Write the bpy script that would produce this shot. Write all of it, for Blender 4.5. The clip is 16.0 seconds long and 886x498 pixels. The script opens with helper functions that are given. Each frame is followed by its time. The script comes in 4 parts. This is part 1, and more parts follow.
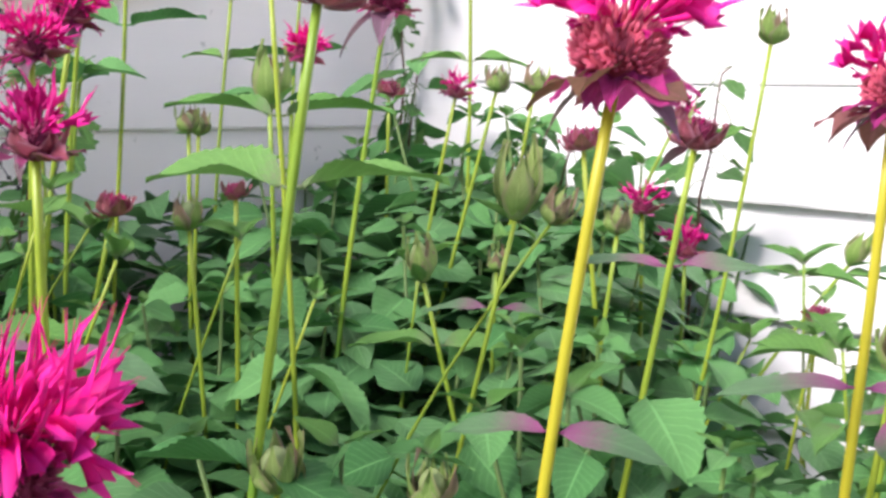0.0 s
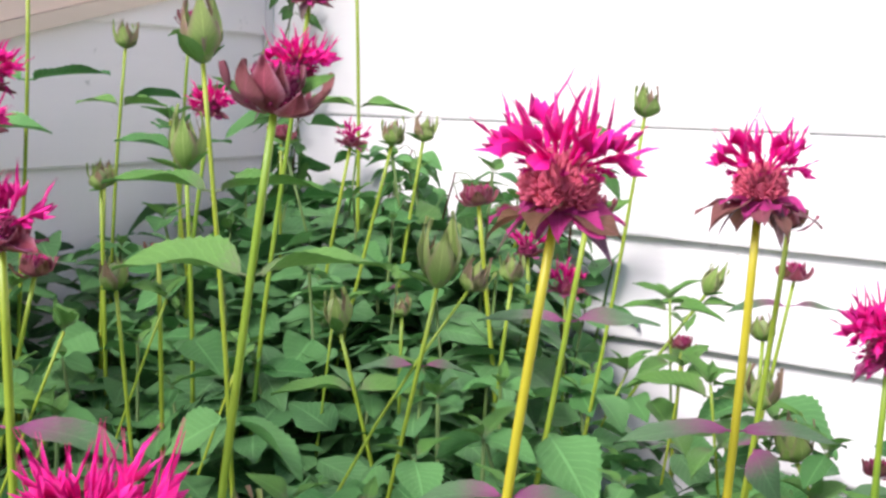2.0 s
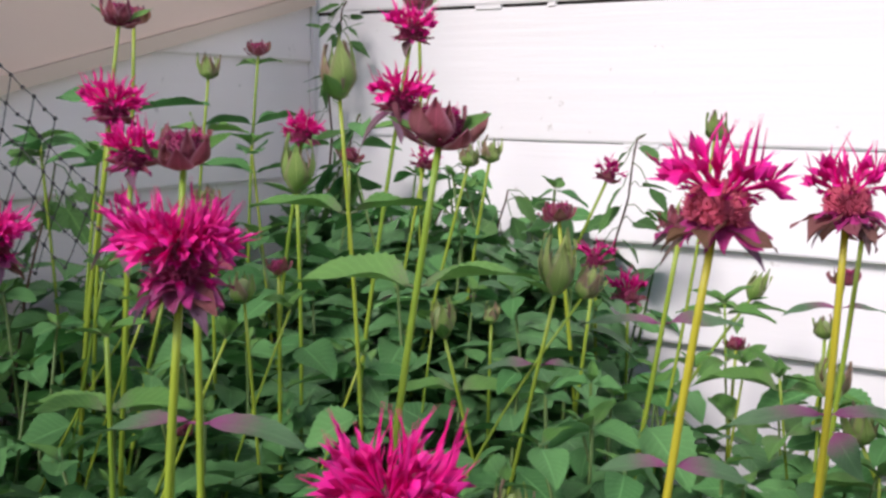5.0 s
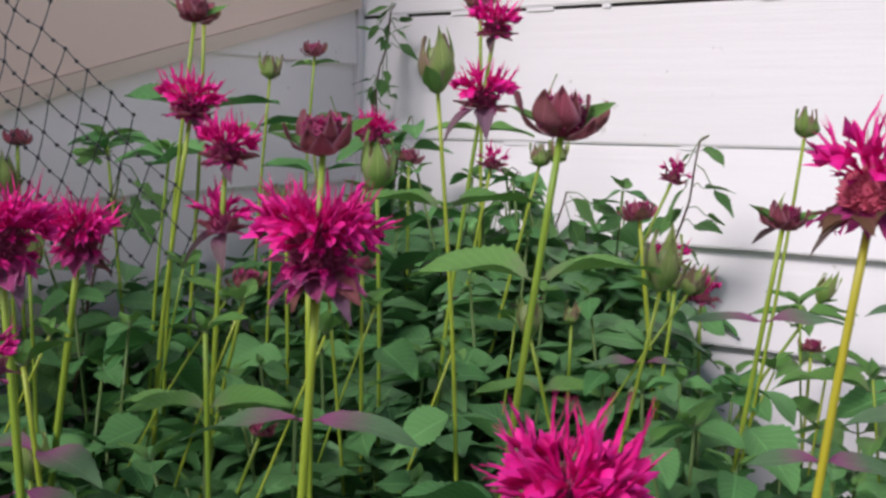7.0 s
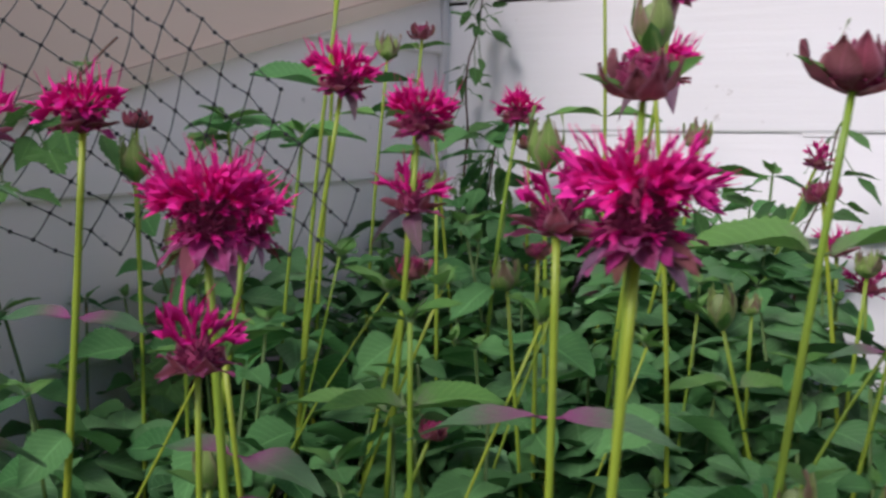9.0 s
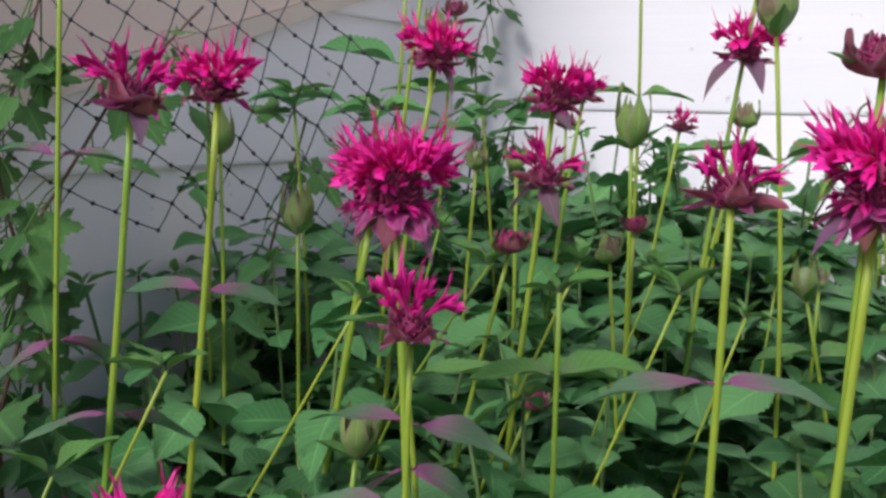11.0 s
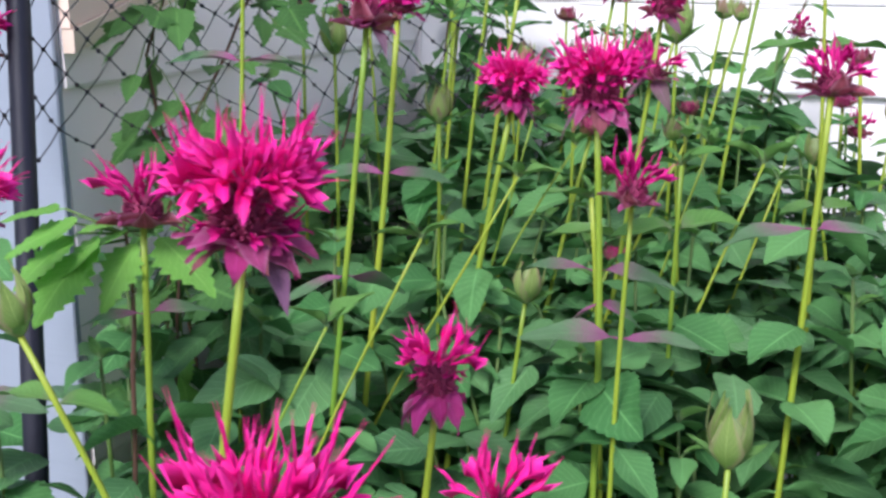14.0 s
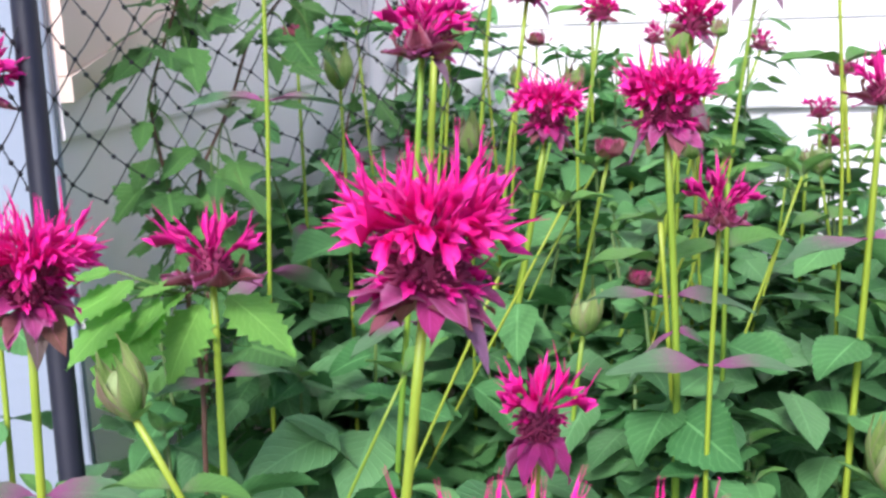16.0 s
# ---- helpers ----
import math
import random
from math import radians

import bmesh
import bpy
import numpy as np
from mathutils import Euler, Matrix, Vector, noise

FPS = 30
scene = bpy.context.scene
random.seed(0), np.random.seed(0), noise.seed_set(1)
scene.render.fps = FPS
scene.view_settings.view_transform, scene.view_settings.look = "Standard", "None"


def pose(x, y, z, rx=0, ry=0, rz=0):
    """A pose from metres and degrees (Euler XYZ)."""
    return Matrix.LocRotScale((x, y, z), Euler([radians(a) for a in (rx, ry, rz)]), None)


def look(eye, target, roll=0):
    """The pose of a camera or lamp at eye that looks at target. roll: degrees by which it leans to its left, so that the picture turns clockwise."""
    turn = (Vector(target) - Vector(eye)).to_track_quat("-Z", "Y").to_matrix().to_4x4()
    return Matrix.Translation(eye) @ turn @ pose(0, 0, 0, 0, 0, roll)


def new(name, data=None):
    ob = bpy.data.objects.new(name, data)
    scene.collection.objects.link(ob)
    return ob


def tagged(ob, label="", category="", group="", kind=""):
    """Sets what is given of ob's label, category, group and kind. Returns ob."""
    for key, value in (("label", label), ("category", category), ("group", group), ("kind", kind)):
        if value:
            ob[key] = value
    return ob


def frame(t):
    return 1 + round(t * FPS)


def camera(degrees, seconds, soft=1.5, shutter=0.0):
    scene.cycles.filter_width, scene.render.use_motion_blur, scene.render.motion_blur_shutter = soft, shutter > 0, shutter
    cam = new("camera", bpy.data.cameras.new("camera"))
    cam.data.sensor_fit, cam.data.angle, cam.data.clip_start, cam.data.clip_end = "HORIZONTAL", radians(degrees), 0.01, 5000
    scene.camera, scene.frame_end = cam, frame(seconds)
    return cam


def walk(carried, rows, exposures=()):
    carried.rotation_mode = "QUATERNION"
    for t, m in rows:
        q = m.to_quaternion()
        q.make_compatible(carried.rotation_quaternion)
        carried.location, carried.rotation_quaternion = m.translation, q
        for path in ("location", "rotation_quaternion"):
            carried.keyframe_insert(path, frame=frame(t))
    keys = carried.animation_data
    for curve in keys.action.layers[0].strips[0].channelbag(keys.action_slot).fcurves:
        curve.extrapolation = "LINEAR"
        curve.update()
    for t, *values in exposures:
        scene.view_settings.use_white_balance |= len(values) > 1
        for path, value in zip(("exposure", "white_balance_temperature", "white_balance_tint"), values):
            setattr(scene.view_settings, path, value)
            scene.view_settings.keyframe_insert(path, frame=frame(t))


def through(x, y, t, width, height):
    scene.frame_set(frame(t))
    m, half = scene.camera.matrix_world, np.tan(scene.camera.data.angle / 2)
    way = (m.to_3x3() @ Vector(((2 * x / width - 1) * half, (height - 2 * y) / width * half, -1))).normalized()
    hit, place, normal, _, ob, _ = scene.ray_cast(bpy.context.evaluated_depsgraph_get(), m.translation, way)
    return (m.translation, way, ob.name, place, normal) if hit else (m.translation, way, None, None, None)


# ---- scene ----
cam = camera(46.0, 16.0, 2.75, 0.5)

PATH = [
    (0, 0.0000, 0.0000, 1.0800, 81.51, -1.20, 42.81),
    (0.5, 0.0029, -0.0155, 1.1002, 80.99, -1.12, 39.80),
    (1, 0.0054, -0.0337, 1.1116, 81.06, -0.83, 37.52),
    (1.5, 0.0053, -0.0566, 1.1223, 81.19, -0.88, 35.73),
    (2, 0.0036, -0.0774, 1.1305, 81.47, -1.28, 34.40),
    (2.5, 0.0037, -0.1008, 1.1382, 81.66, -0.95, 33.25),
    (3, -0.0011, -0.1201, 1.1410, 81.73, -0.84, 32.83),
    (3.5, -0.0074, -0.1441, 1.1434, 81.79, -0.74, 32.91),
    (4, -0.0141, -0.1607, 1.1442, 81.96, -0.57, 33.05),
    (4.2, -0.0151, -0.1697, 1.1437, 82.07, -0.47, 33.06),
    (6.3, -0.0713, -0.2243, 1.1353, 82.36, -1.05, 33.03),
    (6.5, -0.0774, -0.2247, 1.1311, 82.69, -1.19, 33.13),
    (7, -0.0931, -0.2290, 1.1283, 82.83, -0.69, 33.06),
    (7.5, -0.1236, -0.2334, 1.1224, 82.95, -0.73, 33.02),
    (8, -0.1559, -0.2401, 1.1158, 83.13, -0.34, 32.87),
    (8.5, -0.2029, -0.2444, 1.1027, 84.00, 0.56, 32.65),
    (9, -0.2507, -0.2450, 1.0982, 83.44, -0.33, 32.67),
    (9.5, -0.2972, -0.2492, 1.0960, 83.53, -0.81, 32.65),
    (9.7, -0.3134, -0.2577, 1.0919, 83.91, -0.99, 32.44),
    (11.8, -0.3982, -0.3803, 1.0980, 80.15, -0.25, 24.06),
    (12, -0.4090, -0.3959, 1.1022, 79.53, 0.13, 23.35),
    (12.5, -0.4430, -0.4516, 1.1038, 79.10, 0.04, 21.52),
    (13, -0.4691, -0.4992, 1.1153, 77.22, 0.02, 20.32),
    (13.5, -0.4939, -0.5354, 1.1142, 76.41, 0.39, 18.81),
    (14, -0.5247, -0.5570, 1.1169, 75.81, -0.73, 17.93),
    (14.5, -0.5497, -0.5651, 1.1222, 75.97, -0.02, 16.76),
    (15, -0.5888, -0.5647, 1.1202, 76.12, 0.80, 15.92),
    (15.5, -0.6169, -0.5594, 1.1208, 76.51, 0.50, 14.50),
    (16, -0.6528, -0.5485, 1.1132, 77.47, 1.70, 10.92),
]
walk(cam, [(row[0], pose(*row[1:])) for row in PATH],
     [(0, 0.92, 6000, 17), (2, 0.72, 6000, 17), (4, 0.32, 6000, 18), (7, -0.12, 5950, 19),
      (9, -0.22, 5850, 19), (12, 0.28, 5650, 16), (14, 0.58, 5600, 17), (15, 0.70, 5600, 18), (16, 0.88, 5600, 18)])

# ---- world, sun ----
SUN_AZIMUTH, SUN_HEIGHT = 187.0, 43.0
world = bpy.data.worlds.new("sky")
scene.world = world
world.use_nodes = True
sky = world.node_tree.nodes.new("ShaderNodeTexSky")
sky.sky_type, sky.sun_disc = "NISHITA", False
sky.air_density, sky.dust_density = 1.0, 2.5
sky.sun_elevation, sky.sun_rotation = radians(SUN_HEIGHT), radians(SUN_AZIMUTH)
world.node_tree.nodes["Background"].inputs["Strength"].default_value = 0.115
world.node_tree.links.new(sky.outputs[0], world.node_tree.nodes["Background"].inputs["Color"])
sun = new("sun", bpy.data.lights.new("sun", "SUN"))
sun.data.energy, sun.data.angle, sun.data.color = 3.05, radians(18), (1.0, 0.93, 0.84)
flat = math.cos(radians(SUN_HEIGHT))
sun_way = Vector((math.sin(radians(SUN_AZIMUTH)) * flat, math.cos(radians(SUN_AZIMUTH)) * flat, math.sin(radians(SUN_HEIGHT))))
sun.matrix_world = look(sun_way * 20, (0, 0, 0))


# ---- materials ----
class Mat:
    """A node material with a Principled shader and short ways to add to it."""

    def __init__(self, name, rough=0.6, metal=0.0, spec=0.4):
        self.m = bpy.data.materials.new(name)
        self.m.use_nodes = True
        self.t = self.m.node_tree
        self.p = self.t.nodes["Principled BSDF"]
        self.put(self.p.inputs["Roughness"], rough)
        self.put(self.p.inputs["Metallic"], metal)
        self.put(self.p.inputs["Specular IOR Level"], spec)

    def put(self, socket, value):
        if isinstance(value, bpy.types.NodeSocket):
            self.t.links.new(value, socket)
        elif isinstance(value, tuple) and len(value) == 3:
            socket.default_value = (*value, 1) if socket.type == "RGBA" else value
        else:
            socket.default_value = value

    def node(self, kind, **values):
        n = self.t.nodes.new("ShaderNode" + kind)
        for key, value in values.items():
            self.put(n.inputs[key.replace("_", " ")], value)
        return n

    def noise(self, scale, detail=4.0, coords="Object", stretch=(1, 1, 1), rough=0.6):
        place = self.node("TexCoord").outputs[coords]
        if stretch != (1, 1, 1):
            place = self.node("Mapping", Vector=place, Scale=stretch).outputs[0]
        return self.node("TexNoise", Vector=place, Scale=scale, Detail=detail, Roughness=rough).outputs["Fac"]

    def ramp(self, fac, *stops):
        n = self.node("ValToRGB", Fac=fac)
        e = n.color_ramp.elements
        while len(e) < len(stops):
            e.new(0.5)
        for slot, (at, colour) in zip(e, stops):
            slot.position, slot.color = at, (*colour, 1)
        return n.outputs["Color"]

    def mix(self, fac, a, b, blend="MIX"):
        n = self.t.nodes.new("ShaderNodeMix")
        n.data_type, n.blend_type = "RGBA", blend
        self.put(n.inputs[0], fac)
        self.put(n.inputs[6], a)
        self.put(n.inputs[7], b)
        return n.outputs[2]

    def math(self, how, a, b=0.0):
        n = self.t.nodes.new("ShaderNodeMath")
        n.operation = how
        self.put(n.inputs[0], a)
        self.put(n.inputs[1], b)
        return n.outputs[0]

    def uv(self):
        n = self.node("SeparateXYZ", Vector=self.node("TexCoord").outputs["UV"])
        return n.outputs["X"], n.outputs["Y"]

    def random(self):
        return self.t.nodes.new("ShaderNodeObjectInfo").outputs["Random"]

    def bump(self, height, strength, distance=0.001):
        self.put(self.p.inputs["Normal"], self.node("Bump", Height=height, Strength=strength, Distance=distance).outputs[0])

    def colour(self, value, through=0.0):
        """The base colour; through: the share of light that passes a thin leaf or petal."""
        self.put(self.p.inputs["Base Color"], value)
        if through:
            shine = self.node("BsdfTranslucent", Color=value)
            both = self.node("MixShader", Fac=through)
            self.t.links.new(self.p.outputs[0], both.inputs[1])
            self.t.links.new(shine.outputs[0], both.inputs[2])
            self.t.links.new(both.outputs[0], self.t.nodes["Material Output"].inputs["Surface"])
        return self.m


def leaf_material(name, dark, light, rim, base=None, base_reach=0.5, rough=0.48, through=0.22, island=False, edge=None):
    k = Mat(name, rough, 0.0, 0.4)
    u, v = k.uv()
    side = k.math("ABSOLUTE", k.math("SUBTRACT", v, 0.5))
    chance = k.node("NewGeometry").outputs["Random Per Island"] if island else k.random()
    colour = k.mix(chance, dark, light)
    colour = k.mix(k.math("MULTIPLY", k.noise(60, 3), 0.55), colour, rim)
    # side veins run forward from the midrib
    vein = k.math("SINE", k.math("MULTIPLY", k.math("SUBTRACT", u, k.math("MULTIPLY", side, 0.55)), 62.0))
    vein = k.math("POWER", k.math("MAXIMUM", vein, 0.0), 8.0)
    rib = k.math("LESS_THAN", side, 0.022)
    lines = k.math("MAXIMUM", k.math("MULTIPLY", vein, 0.35), k.math("MULTIPLY", rib, 0.7))
    colour = k.mix(k.math("MULTIPLY", lines, 0.42), colour, tuple(min(1, c * 1.9 + 0.02) for c in light))
    if base:
        fade = k.math("ADD", k.math("MULTIPLY", k.noise(45, 4), 0.62), k.math("SUBTRACT", base_reach, u))
        fade = k.ramp(fade, (0.10, (0, 0, 0)), (0.62, (1, 1, 1)))
        colour = k.mix(fade, colour, base)
    if edge:
        colour = k.mix(k.ramp(side, (0.30, (0, 0, 0)), (0.49, (0.8, 0.8, 0.8))), colour, edge)
    k.bump(k.math("ADD", k.math("MULTIPLY", lines, -1.0), k.math("MULTIPLY", k.noise(220, 2), 0.6)), 0.8, 0.0012)
    return k.colour(colour, through)


def petal_material(name, dark, light, tip, through=0.25):
    k = Mat(name, 0.45, 0.0, 0.25)
    u, _ = k.uv()
    colour = k.mix(k.random(), dark, light)
    colour = k.mix(k.math("MULTIPLY", k.noise(90, 3), 0.6), colour, dark)
    colour = k.mix(k.ramp(u, (0.55, (0, 0, 0)), (1.0, (0.7, 0.7, 0.7))), colour, tip)
    k.bump(k.noise(500, 2, "Object", (1, 1, 0.2)), 0.25, 0.0005)
    return k.colour(colour, through)


def stem_material(name, green, gold, pale):
    k = Mat(name, 0.42)
    colour = k.mix(k.random(), green, gold)
    colour = k.mix(k.ramp(k.noise(9, 3), (0.35, (0, 0, 0)), (0.7, (1, 1, 1))), colour, tuple((a + b) / 2 for a, b in zip(green, gold)))
    colour = k.mix(k.math("MULTIPLY", k.noise(70, 3, "Object", (1, 1, 0.08)), 0.25), colour, pale)
    k.bump(k.noise(260, 3, "Object", (1, 1, 0.05)), 0.35, 0.0005)
    return k.colour(colour)


def paint_material(name, base, stain, chip, grime=0.35, rough=0.5):
    k = Mat(name, rough)
    streak = k.ramp(k.noise(5, 5, "Object", (0.25, 0.25, 2.5)), (0.42, (0, 0, 0)), (0.8, (1, 1, 1)))
    colour = k.mix(k.math("MULTIPLY", streak, grime), base, stain)
    spots = k.ramp(k.noise(38, 6), (0.69, (0, 0, 0)), (0.72, (1, 1, 1)))
    colour = k.mix(k.math("MULTIPLY", spots, 0.5), colour, chip)
    k.bump(k.math("ADD", k.noise(30, 5, "Object", (0.12, 0.12, 3)), k.math("MULTIPLY", k.noise(240, 3), 0.3)), 0.3, 0.002)
    return k.colour(colour)


def plain_material(name, a, b, scale, rough=0.6, metal=0.0, relief=0.3, distance=0.001):
    k = Mat(name, rough, metal)
    k.bump(k.noise(scale * 5, 4), relief, distance)
    return k.colour(k.mix(k.noise(scale, 5), a, b))


LEAF = leaf_material("leaf_green", (0.048, 0.175, 0.05), (0.19, 0.43, 0.14), (0.085, 0.26, 0.055))
# low leaves: LEAF darkened, with the shade between stems put into the green
LEAF_MASS = leaf_material("shaded_leaf_green", (0.052, 0.145, 0.048), (0.13, 0.28, 0.10), (0.06, 0.17, 0.05), island=True, through=0.12)
LEAF_BRIGHT = leaf_material("leaf_upper", (0.10, 0.25, 0.045), (0.185, 0.37, 0.085), (0.11, 0.27, 0.06), (0.26, 0.18, 0.18), 0.02)
LEAF_PURPLE = leaf_material("leaf_flushed", (0.07, 0.19, 0.07), (0.13, 0.27, 0.11), (0.13, 0.18, 0.11), (0.34, 0.08, 0.23), 0.34)
LEAF_VINE = leaf_material("vine_green", (0.05, 0.14, 0.03), (0.13, 0.29, 0.06), (0.06, 0.17, 0.04))
LEAF_LIME = leaf_material("vine_lime", (0.19, 0.48, 0.06), (0.30, 0.60, 0.12), (0.22, 0.52, 0.08), through=0.35)
BRACT_DARK = leaf_material("bract_maroon", (0.15, 0.024, 0.04), (0.48, 0.09, 0.17), (0.28, 0.11, 0.08), (0.34, 0.13, 0.14), 0.15, edge=(0.58, 0.27, 0.36), through=0.3)
BRACT_PINK = leaf_material("bract_rose", (0.55, 0.03, 0.24), (0.80, 0.07, 0.40), (0.58, 0.08, 0.26), (0.70, 0.16, 0.26), 0.06, through=0.32)
BRACT_RUFF = leaf_material("bract_ruff", (0.18, 0.12, 0.045), (0.40, 0.10, 0.17), (0.26, 0.13, 0.07), (0.46, 0.07, 0.22), 0.20, through=0.3)
BRACT_SKIRT = leaf_material("bract_mauve", (0.30, 0.03, 0.12), (0.60, 0.09, 0.32), (0.42, 0.10, 0.22), (0.52, 0.05, 0.24), 0.12, edge=(0.62, 0.22, 0.42), through=0.25)
BRACT_HANG = leaf_material("bract_hanging", (0.15, 0.13, 0.06), (0.32, 0.13, 0.30), (0.20, 0.15, 0.12), (0.36, 0.08, 0.24), 0.22, through=0.3)
BRACT_GREEN = leaf_material("bract_green", (0.22, 0.42, 0.07), (0.42, 0.56, 0.16), (0.26, 0.25, 0.10), (0.22, 0.42, 0.07), 0.30, edge=(0.40, 0.34, 0.20))
BRACT_BROWN = leaf_material("bract_brown", (0.20, 0.13, 0.085), (0.40, 0.24, 0.17), (0.22, 0.24, 0.09), (0.22, 0.30, 0.08), 0.35, edge=(0.50, 0.32, 0.30))
PETAL = petal_material("petal_pink", (0.74, 0.004, 0.22), (0.98, 0.014, 0.37), (0.99, 0.08, 0.50), 0.25)
PETAL_RED = petal_material("petal_crimson", (0.46, 0.006, 0.15), (0.82, 0.012, 0.30), (0.86, 0.05, 0.38), 0.2)
CALYX = plain_material("calyx_red", (0.46, 0.04, 0.13), (0.68, 0.15, 0.20), 14, 0.6, 0, 0.6)
CALYX_DARK = plain_material("calyx_maroon", (0.15, 0.012, 0.05), (0.34, 0.035, 0.12), 14, 0.6, 0, 0.6)
BUD_GREEN = plain_material("bud_green", (0.16, 0.25, 0.07), (0.30, 0.34, 0.15), 60, 0.5)
STEM = stem_material("stem_skin", (0.10, 0.245, 0.02), (0.32, 0.37, 0.022), (0.42, 0.46, 0.07))
STEM_GOLD = stem_material("stem_skin_yellow", (0.40, 0.36, 0.02), (0.52, 0.42, 0.02), (0.30, 0.36, 0.03))
# stem green darkened for shoots, so the gaps low in the bed look shaded
STEM_LOW = plain_material("darkened_shoot_skin", (0.05, 0.11, 0.02), (0.12, 0.19, 0.04), 25, 0.5)
TWIG = plain_material("twig_brown", (0.07, 0.035, 0.025), (0.16, 0.08, 0.05), 40)
SIDING = paint_material("white_siding_paint", (0.80, 0.78, 0.78), (0.66, 0.63, 0.61), (0.42, 0.38, 0.34))
# SIDING copy, lightened and warmed to make up for weak light on this side
SIDING_WEST = paint_material("lightened_siding_paint", (0.90, 0.83, 0.82), (0.76, 0.70, 0.68), (0.40, 0.36, 0.34))
PANEL = paint_material("beige_panel_paint", (0.84, 0.65, 0.54), (0.74, 0.57, 0.47), (0.42, 0.34, 0.28), 0.3)
PANEL_EDGE = paint_material("tan_edge_paint", (0.72, 0.58, 0.47), (0.60, 0.48, 0.39), (0.36, 0.28, 0.22), 0.4)
# corner board: partial shade from the sun is put into this low blue grey
TRIM = paint_material("shaded_trim_paint", (0.29, 0.325, 0.39), (0.25, 0.28, 0.33), (0.30, 0.30, 0.30), 0.25)
GAP = plain_material("dark_gap", (0.02, 0.017, 0.015), (0.05, 0.04, 0.035), 50)
SOIL = plain_material("garden_soil", (0.035, 0.024, 0.016), (0.09, 0.065, 0.045), 9, 0.95, 0, 0.9, 0.01)
LAWN = plain_material("mown_grass", (0.03, 0.075, 0.018), (0.075, 0.13, 0.035), 14, 0.9, 0, 0.9, 0.02)
NET = plain_material("black_cord", (0.012, 0.011, 0.014), (0.03, 0.027, 0.032), 80, 0.55)
POST = plain_material("dark_post_coating", (0.008, 0.008, 0.016), (0.02, 0.02, 0.035), 40, 0.5)


# ---- mesh helpers ----
def mesh_of(name, bm, material, smooth=True):
    data = bpy.data.meshes.new(name)
    bm.normal_update()
    bm.to_mesh(data)
    bm.free()
    data.materials.append(material)
    if smooth:
        data.polygons.foreach_set("use_smooth", [True] * len(data.polygons))
    return data


def part(name, data, parent, m=None, label="", material=None, smooth=True):
    """One mesh object under a thing or a part; data is a bmesh with a material, or a shared mesh."""
    if isinstance(data, bmesh.types.BMesh):
        data = mesh_of(name, data, material, smooth)
    ob = new(name, data)
    ob.parent = parent
    if m is not None:
        ob.matrix_basis = m
    return tagged(ob, label)


def thing(name, at, label, category, group="", kind=""):
    ob = new(name)
    ob.empty_display_size = 0.02
    ob.location = at
    return tagged(ob, label, category, group, kind)


def sheet(rows):
    """A strip of quads from rows of points, with u along the rows and v across."""
    bm = bmesh.new()
    uv = bm.loops.layers.uv.new()
    grid = [[bm.verts.new(p) for p in row] for row in rows]
    n, w = len(rows) - 1, len(rows[0]) - 1
    for i in range(n):
        for j in range(w):
            face = bm.faces.new((grid[i][j], grid[i][j + 1], grid[i + 1][j + 1], grid[i + 1][j]))
            for loop, (a, b) in zip(face.loops, ((i, j), (i, j + 1), (i + 1, j + 1), (i + 1, j))):
                loop[uv].uv = (a / n, b / w)
    return bm


def tube(bm, points, radii, sides=8, square=0.0, cap=True):
    """A tapered tube along points; square: how far its section leans to a square."""
    rings = []
    for i, p in enumerate(points):
        way = (Vector(points[min(i + 1, len(points) - 1)]) - Vector(points[max(i - 1, 0)])).normalized()
        side = way.cross(Vector((0.31, 0.95, 0.05))).normalized()
        other = way.cross(side)
        ring = []
        for k in range(sides):
            a = math.tau * k / sides
            r = radii[i] * (1 + square * (abs(math.cos(2 * a)) - 0.5))
            ring.append(bm.verts.new(Vector(p) + side * math.cos(a) * r + other * math.sin(a) * r))
        rings.append(ring)
    for a, b in zip(rings, rings[1:]):
        for k in range(sides):
            bm.faces.new((a[k], a[(k + 1) % sides], b[(k + 1) % sides], b[k]))
    if cap:
        bm.faces.new(rings[0][::-1])
        bm.faces.new(rings[-1])
    return bm


def box(bm, low, high, bevel=0.0):
    corners = [bm.verts.new((x, y, z)) for x in (low[0], high[0]) for y in (low[1], high[1]) for z in (low[2], high[2])]
    for f in ((0, 1, 3, 2), (4, 6, 7, 5), (0, 4, 5, 1), (2, 3, 7, 6), (0, 2, 6, 4), (1, 5, 7, 3)):
        bm.faces.new([corners[i] for i in f])
    if bevel:
        bmesh.ops.bevel(bm, geom=list(bm.edges), offset=bevel, segments=2, affect="EDGES")
    return bm


def turned(way, spin=0.0):
    """A rotation that lays +x along way, with +z up as far as can be, then spins about way."""
    way = Vector(way).normalized()
    side = Vector((0, 0, 1)).cross(way)
    side = side.normalized() if side.length > 1e-4 else Vector((0, 1, 0))
    m = Matrix((way, side, way.cross(side))).transposed().to_4x4()
    return m @ Matrix.Rotation(spin, 4, "X")


def placed(at, rotation, size):
    return Matrix.Translation(at) @ rotation @ Matrix.Scale(size, 4)


